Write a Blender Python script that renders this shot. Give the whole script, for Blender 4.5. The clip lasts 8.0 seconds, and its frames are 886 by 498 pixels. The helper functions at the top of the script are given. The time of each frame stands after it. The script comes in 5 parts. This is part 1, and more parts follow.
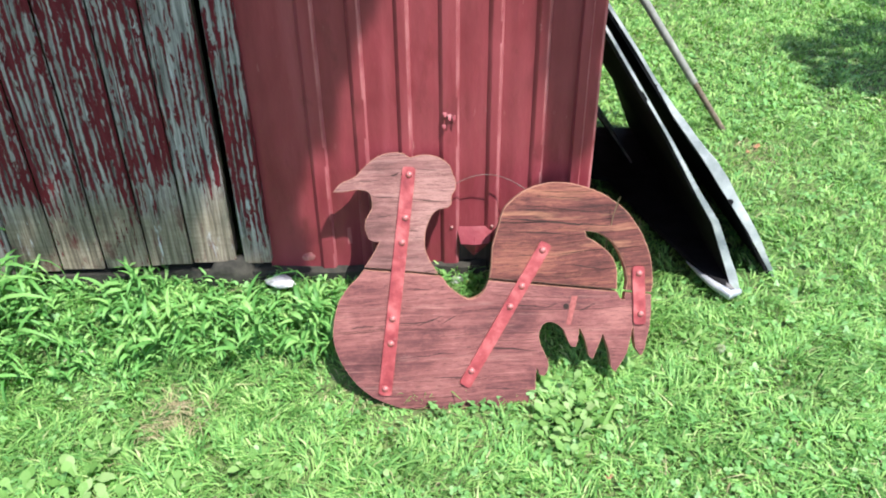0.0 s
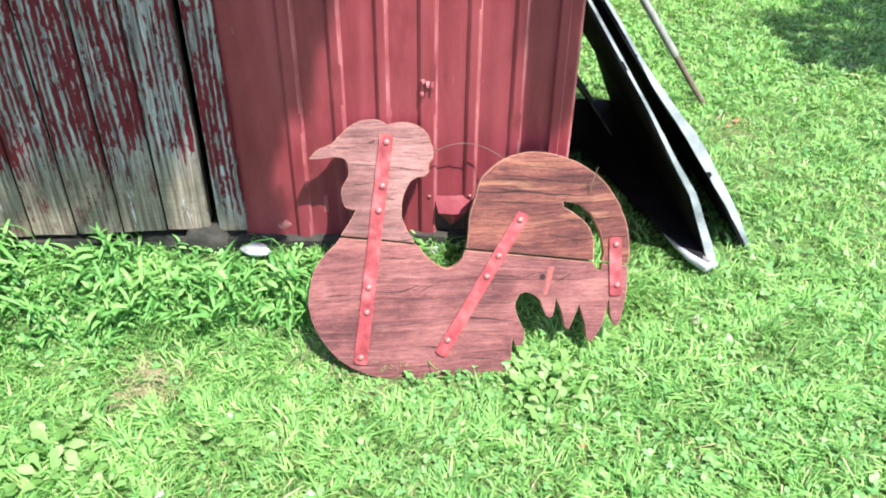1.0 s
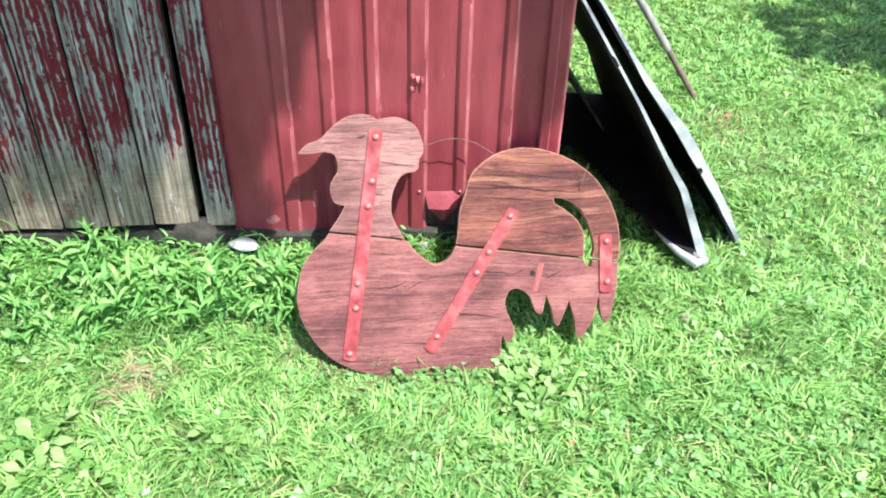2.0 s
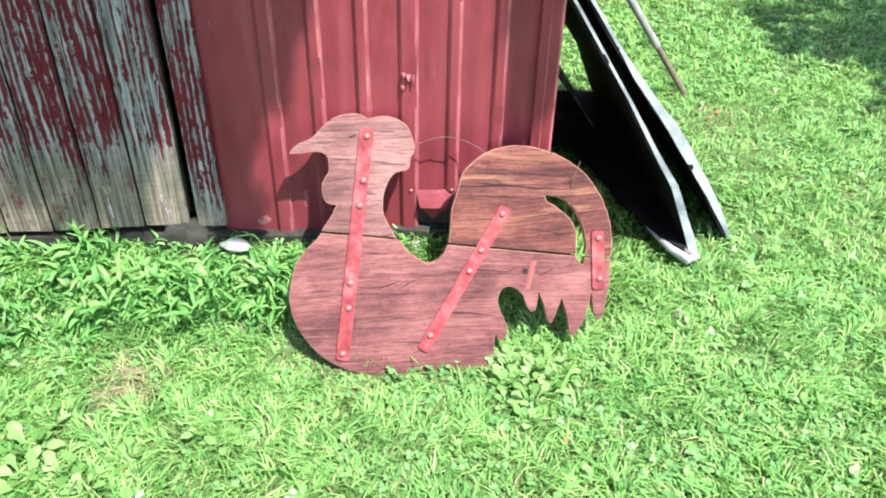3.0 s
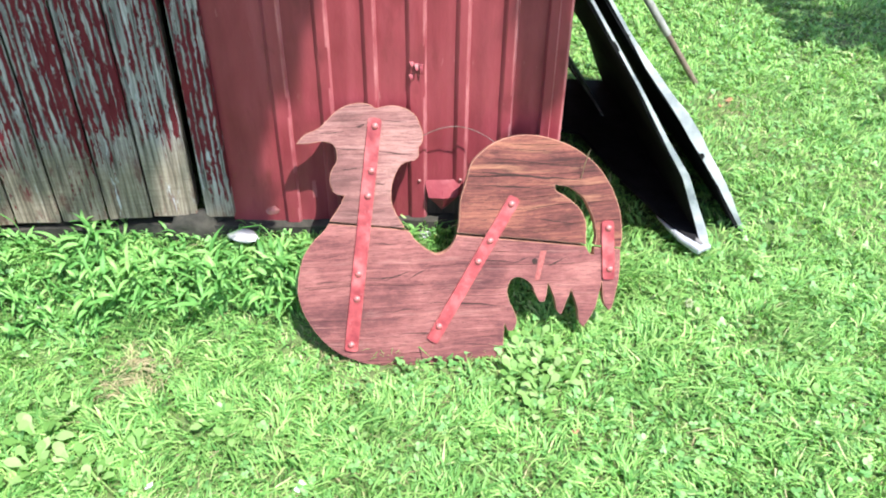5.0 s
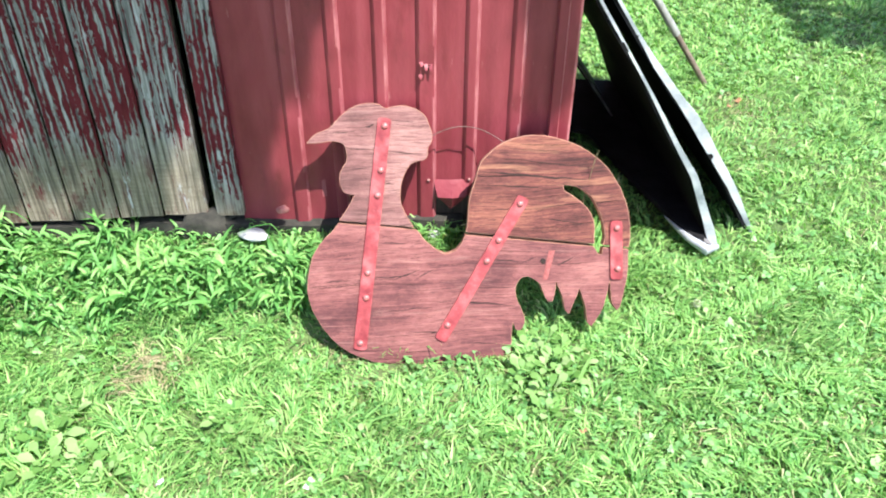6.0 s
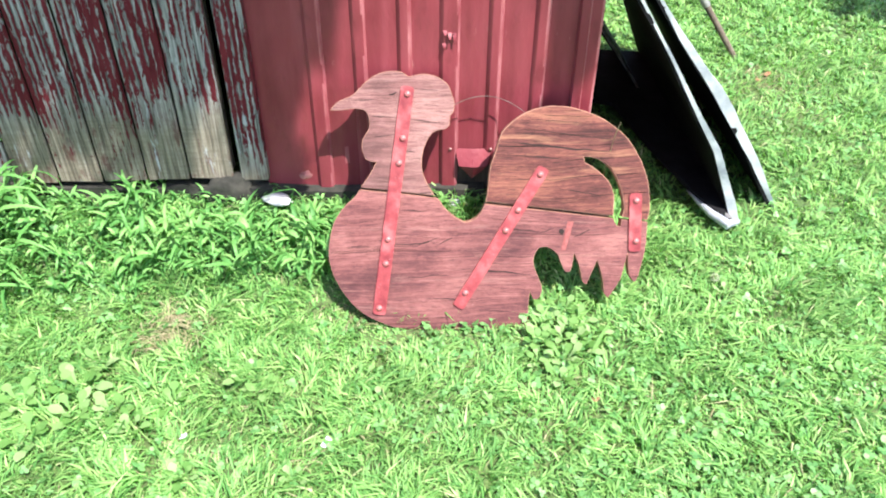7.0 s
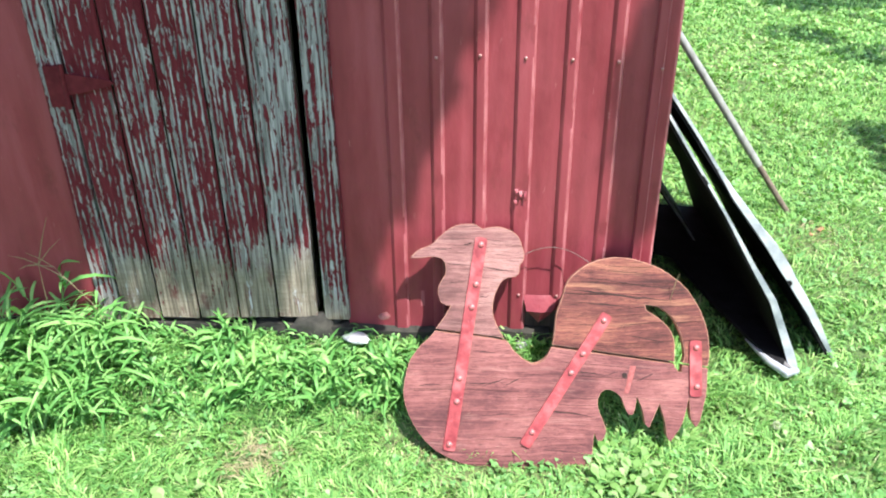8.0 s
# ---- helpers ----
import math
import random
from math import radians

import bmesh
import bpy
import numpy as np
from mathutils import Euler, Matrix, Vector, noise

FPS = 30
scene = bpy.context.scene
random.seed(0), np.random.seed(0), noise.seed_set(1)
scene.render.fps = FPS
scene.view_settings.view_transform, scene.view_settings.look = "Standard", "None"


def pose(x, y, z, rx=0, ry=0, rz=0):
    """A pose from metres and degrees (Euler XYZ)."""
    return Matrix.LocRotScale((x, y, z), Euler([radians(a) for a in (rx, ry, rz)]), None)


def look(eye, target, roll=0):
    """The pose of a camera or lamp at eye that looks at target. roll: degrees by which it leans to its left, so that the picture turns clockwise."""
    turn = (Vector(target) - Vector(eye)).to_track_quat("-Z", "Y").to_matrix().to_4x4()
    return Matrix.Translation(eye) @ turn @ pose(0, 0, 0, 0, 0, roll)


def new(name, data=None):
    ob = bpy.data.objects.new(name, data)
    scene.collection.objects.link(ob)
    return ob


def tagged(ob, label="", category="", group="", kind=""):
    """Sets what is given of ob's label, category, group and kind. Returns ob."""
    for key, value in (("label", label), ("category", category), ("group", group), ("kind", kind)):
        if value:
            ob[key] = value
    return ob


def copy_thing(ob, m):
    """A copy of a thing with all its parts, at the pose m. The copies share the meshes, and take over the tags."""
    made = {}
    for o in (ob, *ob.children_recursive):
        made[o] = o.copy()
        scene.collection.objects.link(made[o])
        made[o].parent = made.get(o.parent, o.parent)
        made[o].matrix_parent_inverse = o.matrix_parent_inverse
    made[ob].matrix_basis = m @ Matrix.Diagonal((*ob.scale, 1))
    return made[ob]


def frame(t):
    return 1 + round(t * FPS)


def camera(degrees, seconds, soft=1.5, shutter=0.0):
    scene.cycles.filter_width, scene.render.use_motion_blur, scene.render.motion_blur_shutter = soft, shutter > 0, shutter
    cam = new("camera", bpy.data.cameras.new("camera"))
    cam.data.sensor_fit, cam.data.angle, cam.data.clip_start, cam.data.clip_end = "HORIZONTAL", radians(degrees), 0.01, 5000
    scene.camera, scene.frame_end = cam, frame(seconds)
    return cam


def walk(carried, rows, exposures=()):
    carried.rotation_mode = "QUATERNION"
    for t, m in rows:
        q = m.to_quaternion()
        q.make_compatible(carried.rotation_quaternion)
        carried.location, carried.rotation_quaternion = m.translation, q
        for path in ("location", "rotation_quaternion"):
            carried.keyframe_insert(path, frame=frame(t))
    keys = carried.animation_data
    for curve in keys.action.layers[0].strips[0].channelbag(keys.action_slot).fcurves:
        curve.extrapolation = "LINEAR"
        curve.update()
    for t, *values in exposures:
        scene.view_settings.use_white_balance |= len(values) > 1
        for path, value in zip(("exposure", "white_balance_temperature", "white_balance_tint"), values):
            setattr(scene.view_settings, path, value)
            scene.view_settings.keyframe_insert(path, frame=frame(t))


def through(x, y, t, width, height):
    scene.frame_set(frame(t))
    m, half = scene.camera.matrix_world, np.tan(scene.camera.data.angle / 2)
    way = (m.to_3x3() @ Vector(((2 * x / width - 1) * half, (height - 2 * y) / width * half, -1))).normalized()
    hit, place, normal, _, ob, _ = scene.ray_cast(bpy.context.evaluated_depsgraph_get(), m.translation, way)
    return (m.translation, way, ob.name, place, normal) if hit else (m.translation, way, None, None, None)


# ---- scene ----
cam = camera(57.81, 8.0, soft=2.0)
# seconds, eye x, y, z, yaw, pitch, roll
PATH = [
    (0, -0.1320, -2.1199, 1.6587, -1.222, -33.505, -0.664),
    (0.5, -0.1305, -2.1128, 1.6539, -3.665, -34.690, 0.182),
    (1, -0.1182, -2.1171, 1.6378, -2.818, -35.328, 0.827),
    (1.5, -0.1087, -2.1009, 1.6444, -3.025, -35.921, 1.289),
    (3, -0.1125, -2.0963, 1.6415, -4.270, -36.055, 1.325),
    (3.5, -0.1143, -2.0943, 1.6471, -4.593, -36.200, 1.706),
    (4, -0.1141, -2.0904, 1.6394, -5.033, -36.345, 2.206),
    (4.5, -0.1120, -2.0819, 1.6324, -3.968, -36.611, 1.154),
    (6, -0.1166, -2.0935, 1.6405, -2.865, -36.817, 0.568),
    (6.5, -0.1148, -2.0981, 1.6481, -1.356, -37.241, 0.034),
    (7, -0.0998, -2.1183, 1.6586, -0.587, -39.091, 0.501),
    (7.2, -0.0920, -2.1116, 1.6808, 0.991, -38.417, -0.523),
    (7.3, -0.0794, -2.1113, 1.7036, 1.385, -35.528, -1.505),
    (7.4, -0.0472, -2.1150, 1.6815, 6.395, -33.993, -2.477),
    (7.5, -0.0634, -2.1605, 1.6855, 2.394, -33.080, -0.654),
    (7.6, -0.0731, -2.1586, 1.6979, 3.640, -33.734, -0.805),
    (7.8, -0.1090, -2.2064, 1.7269, 3.399, -31.635, 0.111),
    (8, -0.1496, -2.2687, 1.7590, 3.985, -28.892, -0.727),
]


def aim(x, y, z, yaw, pitch, roll):
    return pose(x, y, z, 90 + pitch, 0, yaw) @ pose(0, 0, 0, 0, 0, roll)

walk(cam, [(row[0], aim(*row[1:])) for row in PATH],
     exposures=[(0.0, 0.9), (0.5, 1.1), (1.0, 1.25), (7.2, 1.25), (8.0, 1.25)])

# ---------------------------------------------------------------- light
SUN_WAY = Vector((0.33, -0.43, 1.0)).normalized()      # towards the sun
world = bpy.data.worlds.new("world")
scene.world = world
world.use_nodes = True
wn = world.node_tree.nodes
sky = wn.new("ShaderNodeTexSky")
sky.sky_type = "NISHITA"
sky.sun_disc = False
sky.sun_elevation = math.asin(SUN_WAY.z)
sky.sun_rotation = math.atan2(SUN_WAY.x, SUN_WAY.y)
wn["Background"].inputs["Strength"].default_value = 0.135
world.node_tree.links.new(sky.outputs["Color"], wn["Background"].inputs["Color"])
sun_data = bpy.data.lights.new("sun", "SUN")
sun_data.energy = 4.7
sun_data.angle = radians(0.53)
sun_data.color = (1.0, 0.955, 0.93)
sun = new("sun", sun_data)
sun.matrix_world = look(SUN_WAY * 30, (0, 0, 0))


# ---------------------------------------------------------------- materials
def material(name, rough=0.8, metal=0.0):
    m = bpy.data.materials.new(name)
    m.use_nodes = True
    b = m.node_tree.nodes["Principled BSDF"]
    b.inputs["Roughness"].default_value = rough
    b.inputs["Metallic"].default_value = metal
    return m, m.node_tree, b


def node(nt, kind, **values):
    n = nt.nodes.new(kind)
    for key, v in values.items():
        n.inputs[key.replace("_", " ")].default_value = v
    return n


def coords(nt, scale, random_shift=False, where="Object"):
    tc = nt.nodes.new("ShaderNodeTexCoord")
    mp = nt.nodes.new("ShaderNodeMapping")
    mp.inputs["Scale"].default_value = scale
    nt.links.new(tc.outputs[where], mp.inputs["Vector"])
    if random_shift:
        oi = nt.nodes.new("ShaderNodeObjectInfo")
        mul = node(nt, "ShaderNodeMath")
        mul.operation = "MULTIPLY"
        mul.inputs[1].default_value = 37.0
        nt.links.new(oi.outputs["Random"], mul.inputs[0])
        cb = nt.nodes.new("ShaderNodeCombineXYZ")
        for k in range(3):
            nt.links.new(mul.outputs[0], cb.inputs[k])
        nt.links.new(cb.outputs[0], mp.inputs["Location"])
    return mp.outputs[0]


def noise_tex(nt, vec, scale, detail=6.0, rough=0.6, distort=0.0):
    n = node(nt, "ShaderNodeTexNoise", Scale=scale, Detail=detail, Roughness=rough, Distortion=distort)
    nt.links.new(vec, n.inputs["Vector"])
    return n.outputs["Fac"]


def ramp(nt, fac, stops, smooth=False):
    r = nt.nodes.new("ShaderNodeValToRGB")
    if smooth:
        r.color_ramp.interpolation = "EASE"
    e = r.color_ramp.elements
    while len(e) < len(stops):
        e.new(0.5)
    for el, (p, c) in zip(e, stops):
        el.position = p
        el.color = (*c, 1) if len(c) == 3 else c
    nt.links.new(fac, r.inputs["Fac"])
    return r.outputs["Color"]


def grey(v):
    return (v, v, v)


def mix(nt, fac, a, b, mode="MIX"):
    m = nt.nodes.new("ShaderNodeMix")
    m.data_type = "RGBA"
    m.blend_type = mode
    for sock, v in ((m.inputs[0], fac), (m.inputs[6], a), (m.inputs[7], b)):
        if isinstance(v, bpy.types.NodeSocket):
            nt.links.new(v, sock)
        elif isinstance(v, (int, float)):
            sock.default_value = v
        else:
            sock.default_value = (*v, 1)
    return m.outputs[2]


def calc(nt, op, a, b=0.0):
    m = nt.nodes.new("ShaderNodeMath")
    m.operation = op
    m.use_clamp = op in ("ADD", "MULTIPLY")
    for sock, v in ((m.inputs[0], a), (m.inputs[1], b)):
        if isinstance(v, bpy.types.NodeSocket):
            nt.links.new(v, sock)
        else:
            sock.default_value = v
    return m.outputs[0]


def bump(nt, b, height, strength, distance=0.002):
    n = node(nt, "ShaderNodeBump", Strength=strength, Distance=distance)
    nt.links.new(height, n.inputs["Height"])
    nt.links.new(n.outputs[0], b.inputs["Normal"])


def height_of(nt):
    tc = nt.nodes.new("ShaderNodeTexCoord")
    sp = nt.nodes.new("ShaderNodeSeparateXYZ")
    nt.links.new(tc.outputs["Object"], sp.inputs[0])
    return sp.outputs["Z"]


def barn_metal():
    """Faded red paint on old ribbed steel: chalky streaks, scuffs, dirt."""
    m, nt, b = material("red_painted_steel", 0.42)
    b.inputs["Specular IOR Level"].default_value = 0.28
    streak = noise_tex(nt, coords(nt, (7, 7, 0.9)), 1.6, 6, 0.58)
    blot = noise_tex(nt, coords(nt, (3, 3, 2)), 1.6, 5)
    base = ramp(nt, streak, [(0.30, (0.155, 0.0230, 0.032)), (0.52, (0.222, 0.0380, 0.050)), (0.72, (0.290, 0.068, 0.083))])
    base = mix(nt, ramp(nt, blot, [(0.35, grey(0)), (0.7, grey(0.6))]), base, (0.265, 0.060, 0.070))
    scuff = ramp(nt, noise_tex(nt, coords(nt, (26, 26, 5), ), 2.4, 9, 0.72), [(0.645, grey(0)), (0.72, grey(0.75))])
    base = mix(nt, scuff, base, (0.42, 0.20, 0.19))
    grime = ramp(nt, noise_tex(nt, coords(nt, (5, 5, 2.2)), 2.2, 8, 0.7), [(0.56, grey(0)), (0.74, grey(0.55))])
    base = mix(nt, grime, base, (0.10, 0.022, 0.022))
    nt.links.new(base, b.inputs["Base Color"])
    nt.links.new(ramp(nt, blot, [(0.3, grey(0.27)), (0.7, grey(0.50))]), b.inputs["Roughness"])
    bump(nt, b, noise_tex(nt, coords(nt, (5, 5, 2.2)), 2.0, 4), 0.55, 0.014)
    return m


def peeling_wood(name, shift, bare_height):
    """Red barn paint flaking off grey weathered boards; the feet are washed bare."""
    m, nt, b = material(name, 0.8)
    b.inputs["Specular IOR Level"].default_value = 0.15
    v = coords(nt, (1, 1, 1), True)
    grain_vec = coords(nt, (42, 42, 1.6), True)
    grain = noise_tex(nt, grain_vec, 3.2, 8, 0.62, 0.25)
    ring = node(nt, "ShaderNodeTexWave", Scale=1.0, Distortion=7.0, Detail=3.0, Detail_Scale=1.4)
    ring.bands_direction = "X"
    nt.links.new(coords(nt, (16, 16, 1.1), True), ring.inputs["Vector"])
    wood = ramp(nt, grain, [(0.36, (0.050, 0.050, 0.048)), (0.47, (0.190, 0.186, 0.182)), (0.64, (0.38, 0.372, 0.365))])
    z = height_of(nt)
    low = ramp(nt, calc(nt, "ADD", calc(nt, "MULTIPLY", noise_tex(nt, v, 5.0, 5), 0.35), z),
               [(0.0, grey(1)), (bare_height + 0.10, grey(1)), (bare_height + 0.24, grey(0))])
    tan = ramp(nt, grain, [(0.3, (0.060, 0.050, 0.038)), (0.5, (0.215, 0.185, 0.142)), (0.72, (0.39, 0.340, 0.270))])
    saw = ramp(nt, noise_tex(nt, coords(nt, (6, 6, 120), True), 1.5, 5, 0.65), [(0.38, grey(0.35)), (0.56, grey(0))])
    tan = mix(nt, saw, tan, (0.090, 0.066, 0.050))
    smear = ramp(nt, noise_tex(nt, coords(nt, (12, 12, 5), True), 1.5, 8, 0.7), [(0.56, grey(0)), (0.64, grey(0.7))])
    tan = mix(nt, smear, tan, (0.105, 0.030, 0.030))
    wood = mix(nt, low, wood, tan)
    flake = calc(nt, "ADD", calc(nt, "MULTIPLY", noise_tex(nt, coords(nt, (24, 24, 6.0), True), 1.6, 12, 0.75, 1.3), 0.60),
                 calc(nt, "MULTIPLY", noise_tex(nt, coords(nt, (40, 40, 10.0), True), 2.2, 9, 0.7), 0.30))
    flake = calc(nt, "ADD", flake, calc(nt, "MULTIPLY", ring.outputs["Fac"], 0.11))
    crackle = noise_tex(nt, coords(nt, (70, 70, 22), True), 2.0, 6, 0.7)
    flake = calc(nt, "ADD", flake, calc(nt, "MULTIPLY", calc(nt, "SUBTRACT", crackle, 0.5), 0.40))
    patch = noise_tex(nt, coords(nt, (3.2, 3.2, 1.0), True), 1.3, 3)
    own = nt.nodes.new("ShaderNodeObjectInfo")
    flake = calc(nt, "ADD", flake, calc(nt, "MULTIPLY", calc(nt, "SUBTRACT", own.outputs["Random"], 0.45), 0.08))
    flake = calc(nt, "ADD", flake, calc(nt, "MULTIPLY", calc(nt, "SUBTRACT", patch, 0.5), 0.55))
    flake = calc(nt, "SUBTRACT", flake, calc(nt, "MULTIPLY", low, 0.15))
    mask = ramp(nt, flake, [(0.525 - shift, grey(0)), (0.541 - shift, grey(1))])
    red = ramp(nt, noise_tex(nt, coords(nt, (18, 18, 3), True), 3.0, 6), [(0.3, (0.075, 0.0085, 0.013)), (0.7, (0.140, 0.022, 0.029))])
    pale = ramp(nt, noise_tex(nt, coords(nt, (22, 22, 3.5), True), 2.0, 8, 0.7), [(0.60, grey(0)), (0.66, grey(0.8))])
    wood = mix(nt, pale, wood, (0.46, 0.48, 0.51))
    nt.links.new(mix(nt, mask, wood, red), b.inputs["Base Color"])
    h = calc(nt, "ADD", calc(nt, "MULTIPLY", grain, 0.6), calc(nt, "MULTIPLY", mask, 0.4))
    bump(nt, b, h, 0.9, 0.003)
    return m


def sign_wood(name, dark, mid, light, crack, pale):
    """Old sawn board, stained red and weathered, the grain running along it."""
    m, nt, b = material(name, 0.72)
    b.inputs["Specular IOR Level"].default_value = 0.30
    info = nt.nodes.new("ShaderNodeObjectInfo")
    tc = nt.nodes.new("ShaderNodeTexCoord")
    sp = nt.nodes.new("ShaderNodeSeparateXYZ")
    nt.links.new(tc.outputs["Object"], sp.inputs[0])
    shift = nt.nodes.new("ShaderNodeMath")
    shift.operation = "MULTIPLY"
    nt.links.new(info.outputs["Random"], shift.inputs[0])
    shift.inputs[1].default_value = 37.0
    # the grain wanders: height along the board is bent by slow waves before it is cut into rings
    sway = noise_tex(nt, coords(nt, (1.5, 1, 2.2), True), 1.0, 2, 0.45)
    bent = nt.nodes.new("ShaderNodeMath")
    bent.operation = "MULTIPLY_ADD"
    nt.links.new(sway, bent.inputs[0])
    bent.inputs[1].default_value = 0.10
    nt.links.new(sp.outputs["Z"], bent.inputs[2])

    def along(sx, sz):
        c = nt.nodes.new("ShaderNodeCombineXYZ")
        for k, (src, sc) in enumerate(((sp.outputs["X"], sx), (shift.outputs[0], 1.0), (bent.outputs[0], sz))):
            q = nt.nodes.new("ShaderNodeMath")
            q.operation = "MULTIPLY"
            nt.links.new(src, q.inputs[0])
            q.inputs[1].default_value = sc
            nt.links.new(q.outputs[0], c.inputs[k])
        return c.outputs[0]

    rings = noise_tex(nt, along(1.4, 125), 1.0, 4, 0.6)
    fine = noise_tex(nt, along(9, 300), 1.0, 5, 0.7)
    fibre = noise_tex(nt, along(30, 520), 1.0, 4, 0.7)
    blot = noise_tex(nt, along(3.4, 15), 1.0, 9, 0.66)
    tract = noise_tex(nt, coords(nt, (2.6, 3, 5.2), True), 1.5, 7, 0.62, 0.4)
    speck = noise_tex(nt, coords(nt, (60, 60, 90), True), 1.6, 6, 0.7)
    f = calc(nt, "ADD", calc(nt, "MULTIPLY", rings, 0.16), calc(nt, "MULTIPLY", blot, 0.22))
    f = calc(nt, "ADD", f, calc(nt, "MULTIPLY", tract, 0.40))
    f = calc(nt, "ADD", f, calc(nt, "MULTIPLY", fine, 0.14))
    f = calc(nt, "ADD", f, calc(nt, "MULTIPLY", speck, 0.10))
    base = ramp(nt, f, [(0.43, dark), (0.51, mid), (0.59, light)])
    base = mix(nt, ramp(nt, fibre, [(0.38, grey(0.8)), (0.48, grey(0))]), base, dark)
    # washed-out tracts where the stain has gone
    wash = noise_tex(nt, along(3.6, 42), 1.0, 9, 0.72)
    base = mix(nt, ramp(nt, wash, [(0.55, grey(0)), (0.70, grey(0.6))]), base, pale)
    # dark latewood lines and open checks
    line = ramp(nt, noise_tex(nt, along(1.3, 230), 1.0, 3, 0.55), [(0.315, grey(0.8)), (0.345, grey(0))])
    base = mix(nt, line, base, (0.030, 0.012, 0.010))
    split = ramp(nt, noise_tex(nt, along(1.5, 110), 1.0, 6, 0.62), [(0.305 + crack * 0.8, grey(1)), (0.320 + crack * 0.8, grey(0))])
    base = mix(nt, split, base, (0.014, 0.006, 0.005))
    fleck = ramp(nt, noise_tex(nt, coords(nt, (26, 10, 60), True), 3.0, 7, 0.74), [(0.66, grey(0)), (0.74, grey(0.55))])
    base = mix(nt, fleck, base, (0.52, 0.34, 0.28))
    nt.links.new(base, b.inputs["Base Color"])
    h = calc(nt, "ADD", calc(nt, "MULTIPLY", fine, 0.5), calc(nt, "MULTIPLY", rings, 0.4))
    h = calc(nt, "SUBTRACT", h, calc(nt, "MULTIPLY", calc(nt, "ADD", split, line), 0.4))
    bump(nt, b, h, 0.8, 0.004)
    return m


def simple(name, lo, hi, rough, scale, metal=0.0, relief=0.3, stretch=(1, 1, 1), distance=0.002, gloss=0.5):
    m, nt, b = material(name, rough, metal)
    b.inputs["Specular IOR Level"].default_value = gloss
    f = noise_tex(nt, coords(nt, stretch), scale, 7, 0.65)
    nt.links.new(ramp(nt, f, [(0.32, lo), (0.68, hi)]), b.inputs["Base Color"])
    bump(nt, b, f, relief, distance)
    return m


def leaf_material(name, stops, through=0.3, rough=0.5, single=False):
    """Blades and leaves, each with its own tone; thin enough to glow a little against the sun."""
    m, nt, b = material(name, rough)
    b.inputs["Specular IOR Level"].default_value = 0.28
    geo = nt.nodes.new("ShaderNodeNewGeometry")
    info = nt.nodes.new("ShaderNodeObjectInfo")
    tone = ramp(nt, info.outputs["Random"] if single else geo.outputs["Random Per Island"], stops)
    patch = ramp(nt, noise_tex(nt, coords(nt, (1, 1, 1)), 3.2, 4), [(0.3, grey(0.72)), (0.7, grey(1.0))])
    tone = mix(nt, 1.0, tone, patch, "MULTIPLY")
    nt.links.new(tone, b.inputs["Base Color"])
    tr = nt.nodes.new("ShaderNodeBsdfTranslucent")
    nt.links.new(mix(nt, 1.0, tone, (1.0, 1.15, 0.5), "MULTIPLY"), tr.inputs["Color"])
    ms = nt.nodes.new("ShaderNodeMixShader")
    ms.inputs[0].default_value = through
    nt.links.new(b.outputs[0], ms.inputs[1])
    nt.links.new(tr.outputs[0], ms.inputs[2])
    nt.links.new(ms.outputs[0], nt.nodes["Material Output"].inputs["Surface"])
    return m


def lawn_ground():
    m, nt, b = material("lawn_ground", 0.95)
    big = noise_tex(nt, coords(nt, (1, 1, 1)), 0.8, 5)
    fine = noise_tex(nt, coords(nt, (1, 1, 1)), 45.0, 6, 0.7)
    green = ramp(nt, fine, [(0.3, (0.018, 0.045, 0.011)), (0.7, (0.12, 0.24, 0.055))])
    soil = ramp(nt, fine, [(0.3, (0.10, 0.085, 0.045)), (0.7, (0.26, 0.23, 0.12))])
    nt.links.new(mix(nt, ramp(nt, big, [(0.40, grey(0)), (0.75, grey(0.6))]), green, soil), b.inputs["Base Color"])
    bump(nt, b, fine, 0.8, 0.01)
    return m


def painted_iron():
    """Thick red paint on flat iron, rubbed pale along the middle, chipped to rust in spots."""
    m, nt, b = material("red_painted_iron", 0.45)
    blot = noise_tex(nt, coords(nt, (9, 9, 9)), 2.0, 7, 0.68)
    base = ramp(nt, blot, [(0.36, (0.19, 0.022, 0.027)), (0.50, (0.29, 0.044, 0.049)), (0.64, (0.41, 0.105, 0.105))])
    chip = ramp(nt, noise_tex(nt, coords(nt, (38, 38, 38)), 2.0, 7, 0.7), [(0.655, grey(0)), (0.70, grey(0.8))])
    base = mix(nt, chip, base, (0.13, 0.035, 0.030))
    chalk = ramp(nt, noise_tex(nt, coords(nt, (30, 30, 22)), 2.2, 8, 0.72), [(0.62, grey(0)), (0.72, grey(0.6))])
    base = mix(nt, chalk, base, (0.58, 0.27, 0.26))
    nt.links.new(base, b.inputs["Base Color"])
    nt.links.new(ramp(nt, blot, [(0.3, grey(0.38)), (0.7, grey(0.60))]), b.inputs["Roughness"])
    bump(nt, b, noise_tex(nt, coords(nt, (40, 40, 40)), 2.0, 6, 0.7), 0.6, 0.002)
    return m


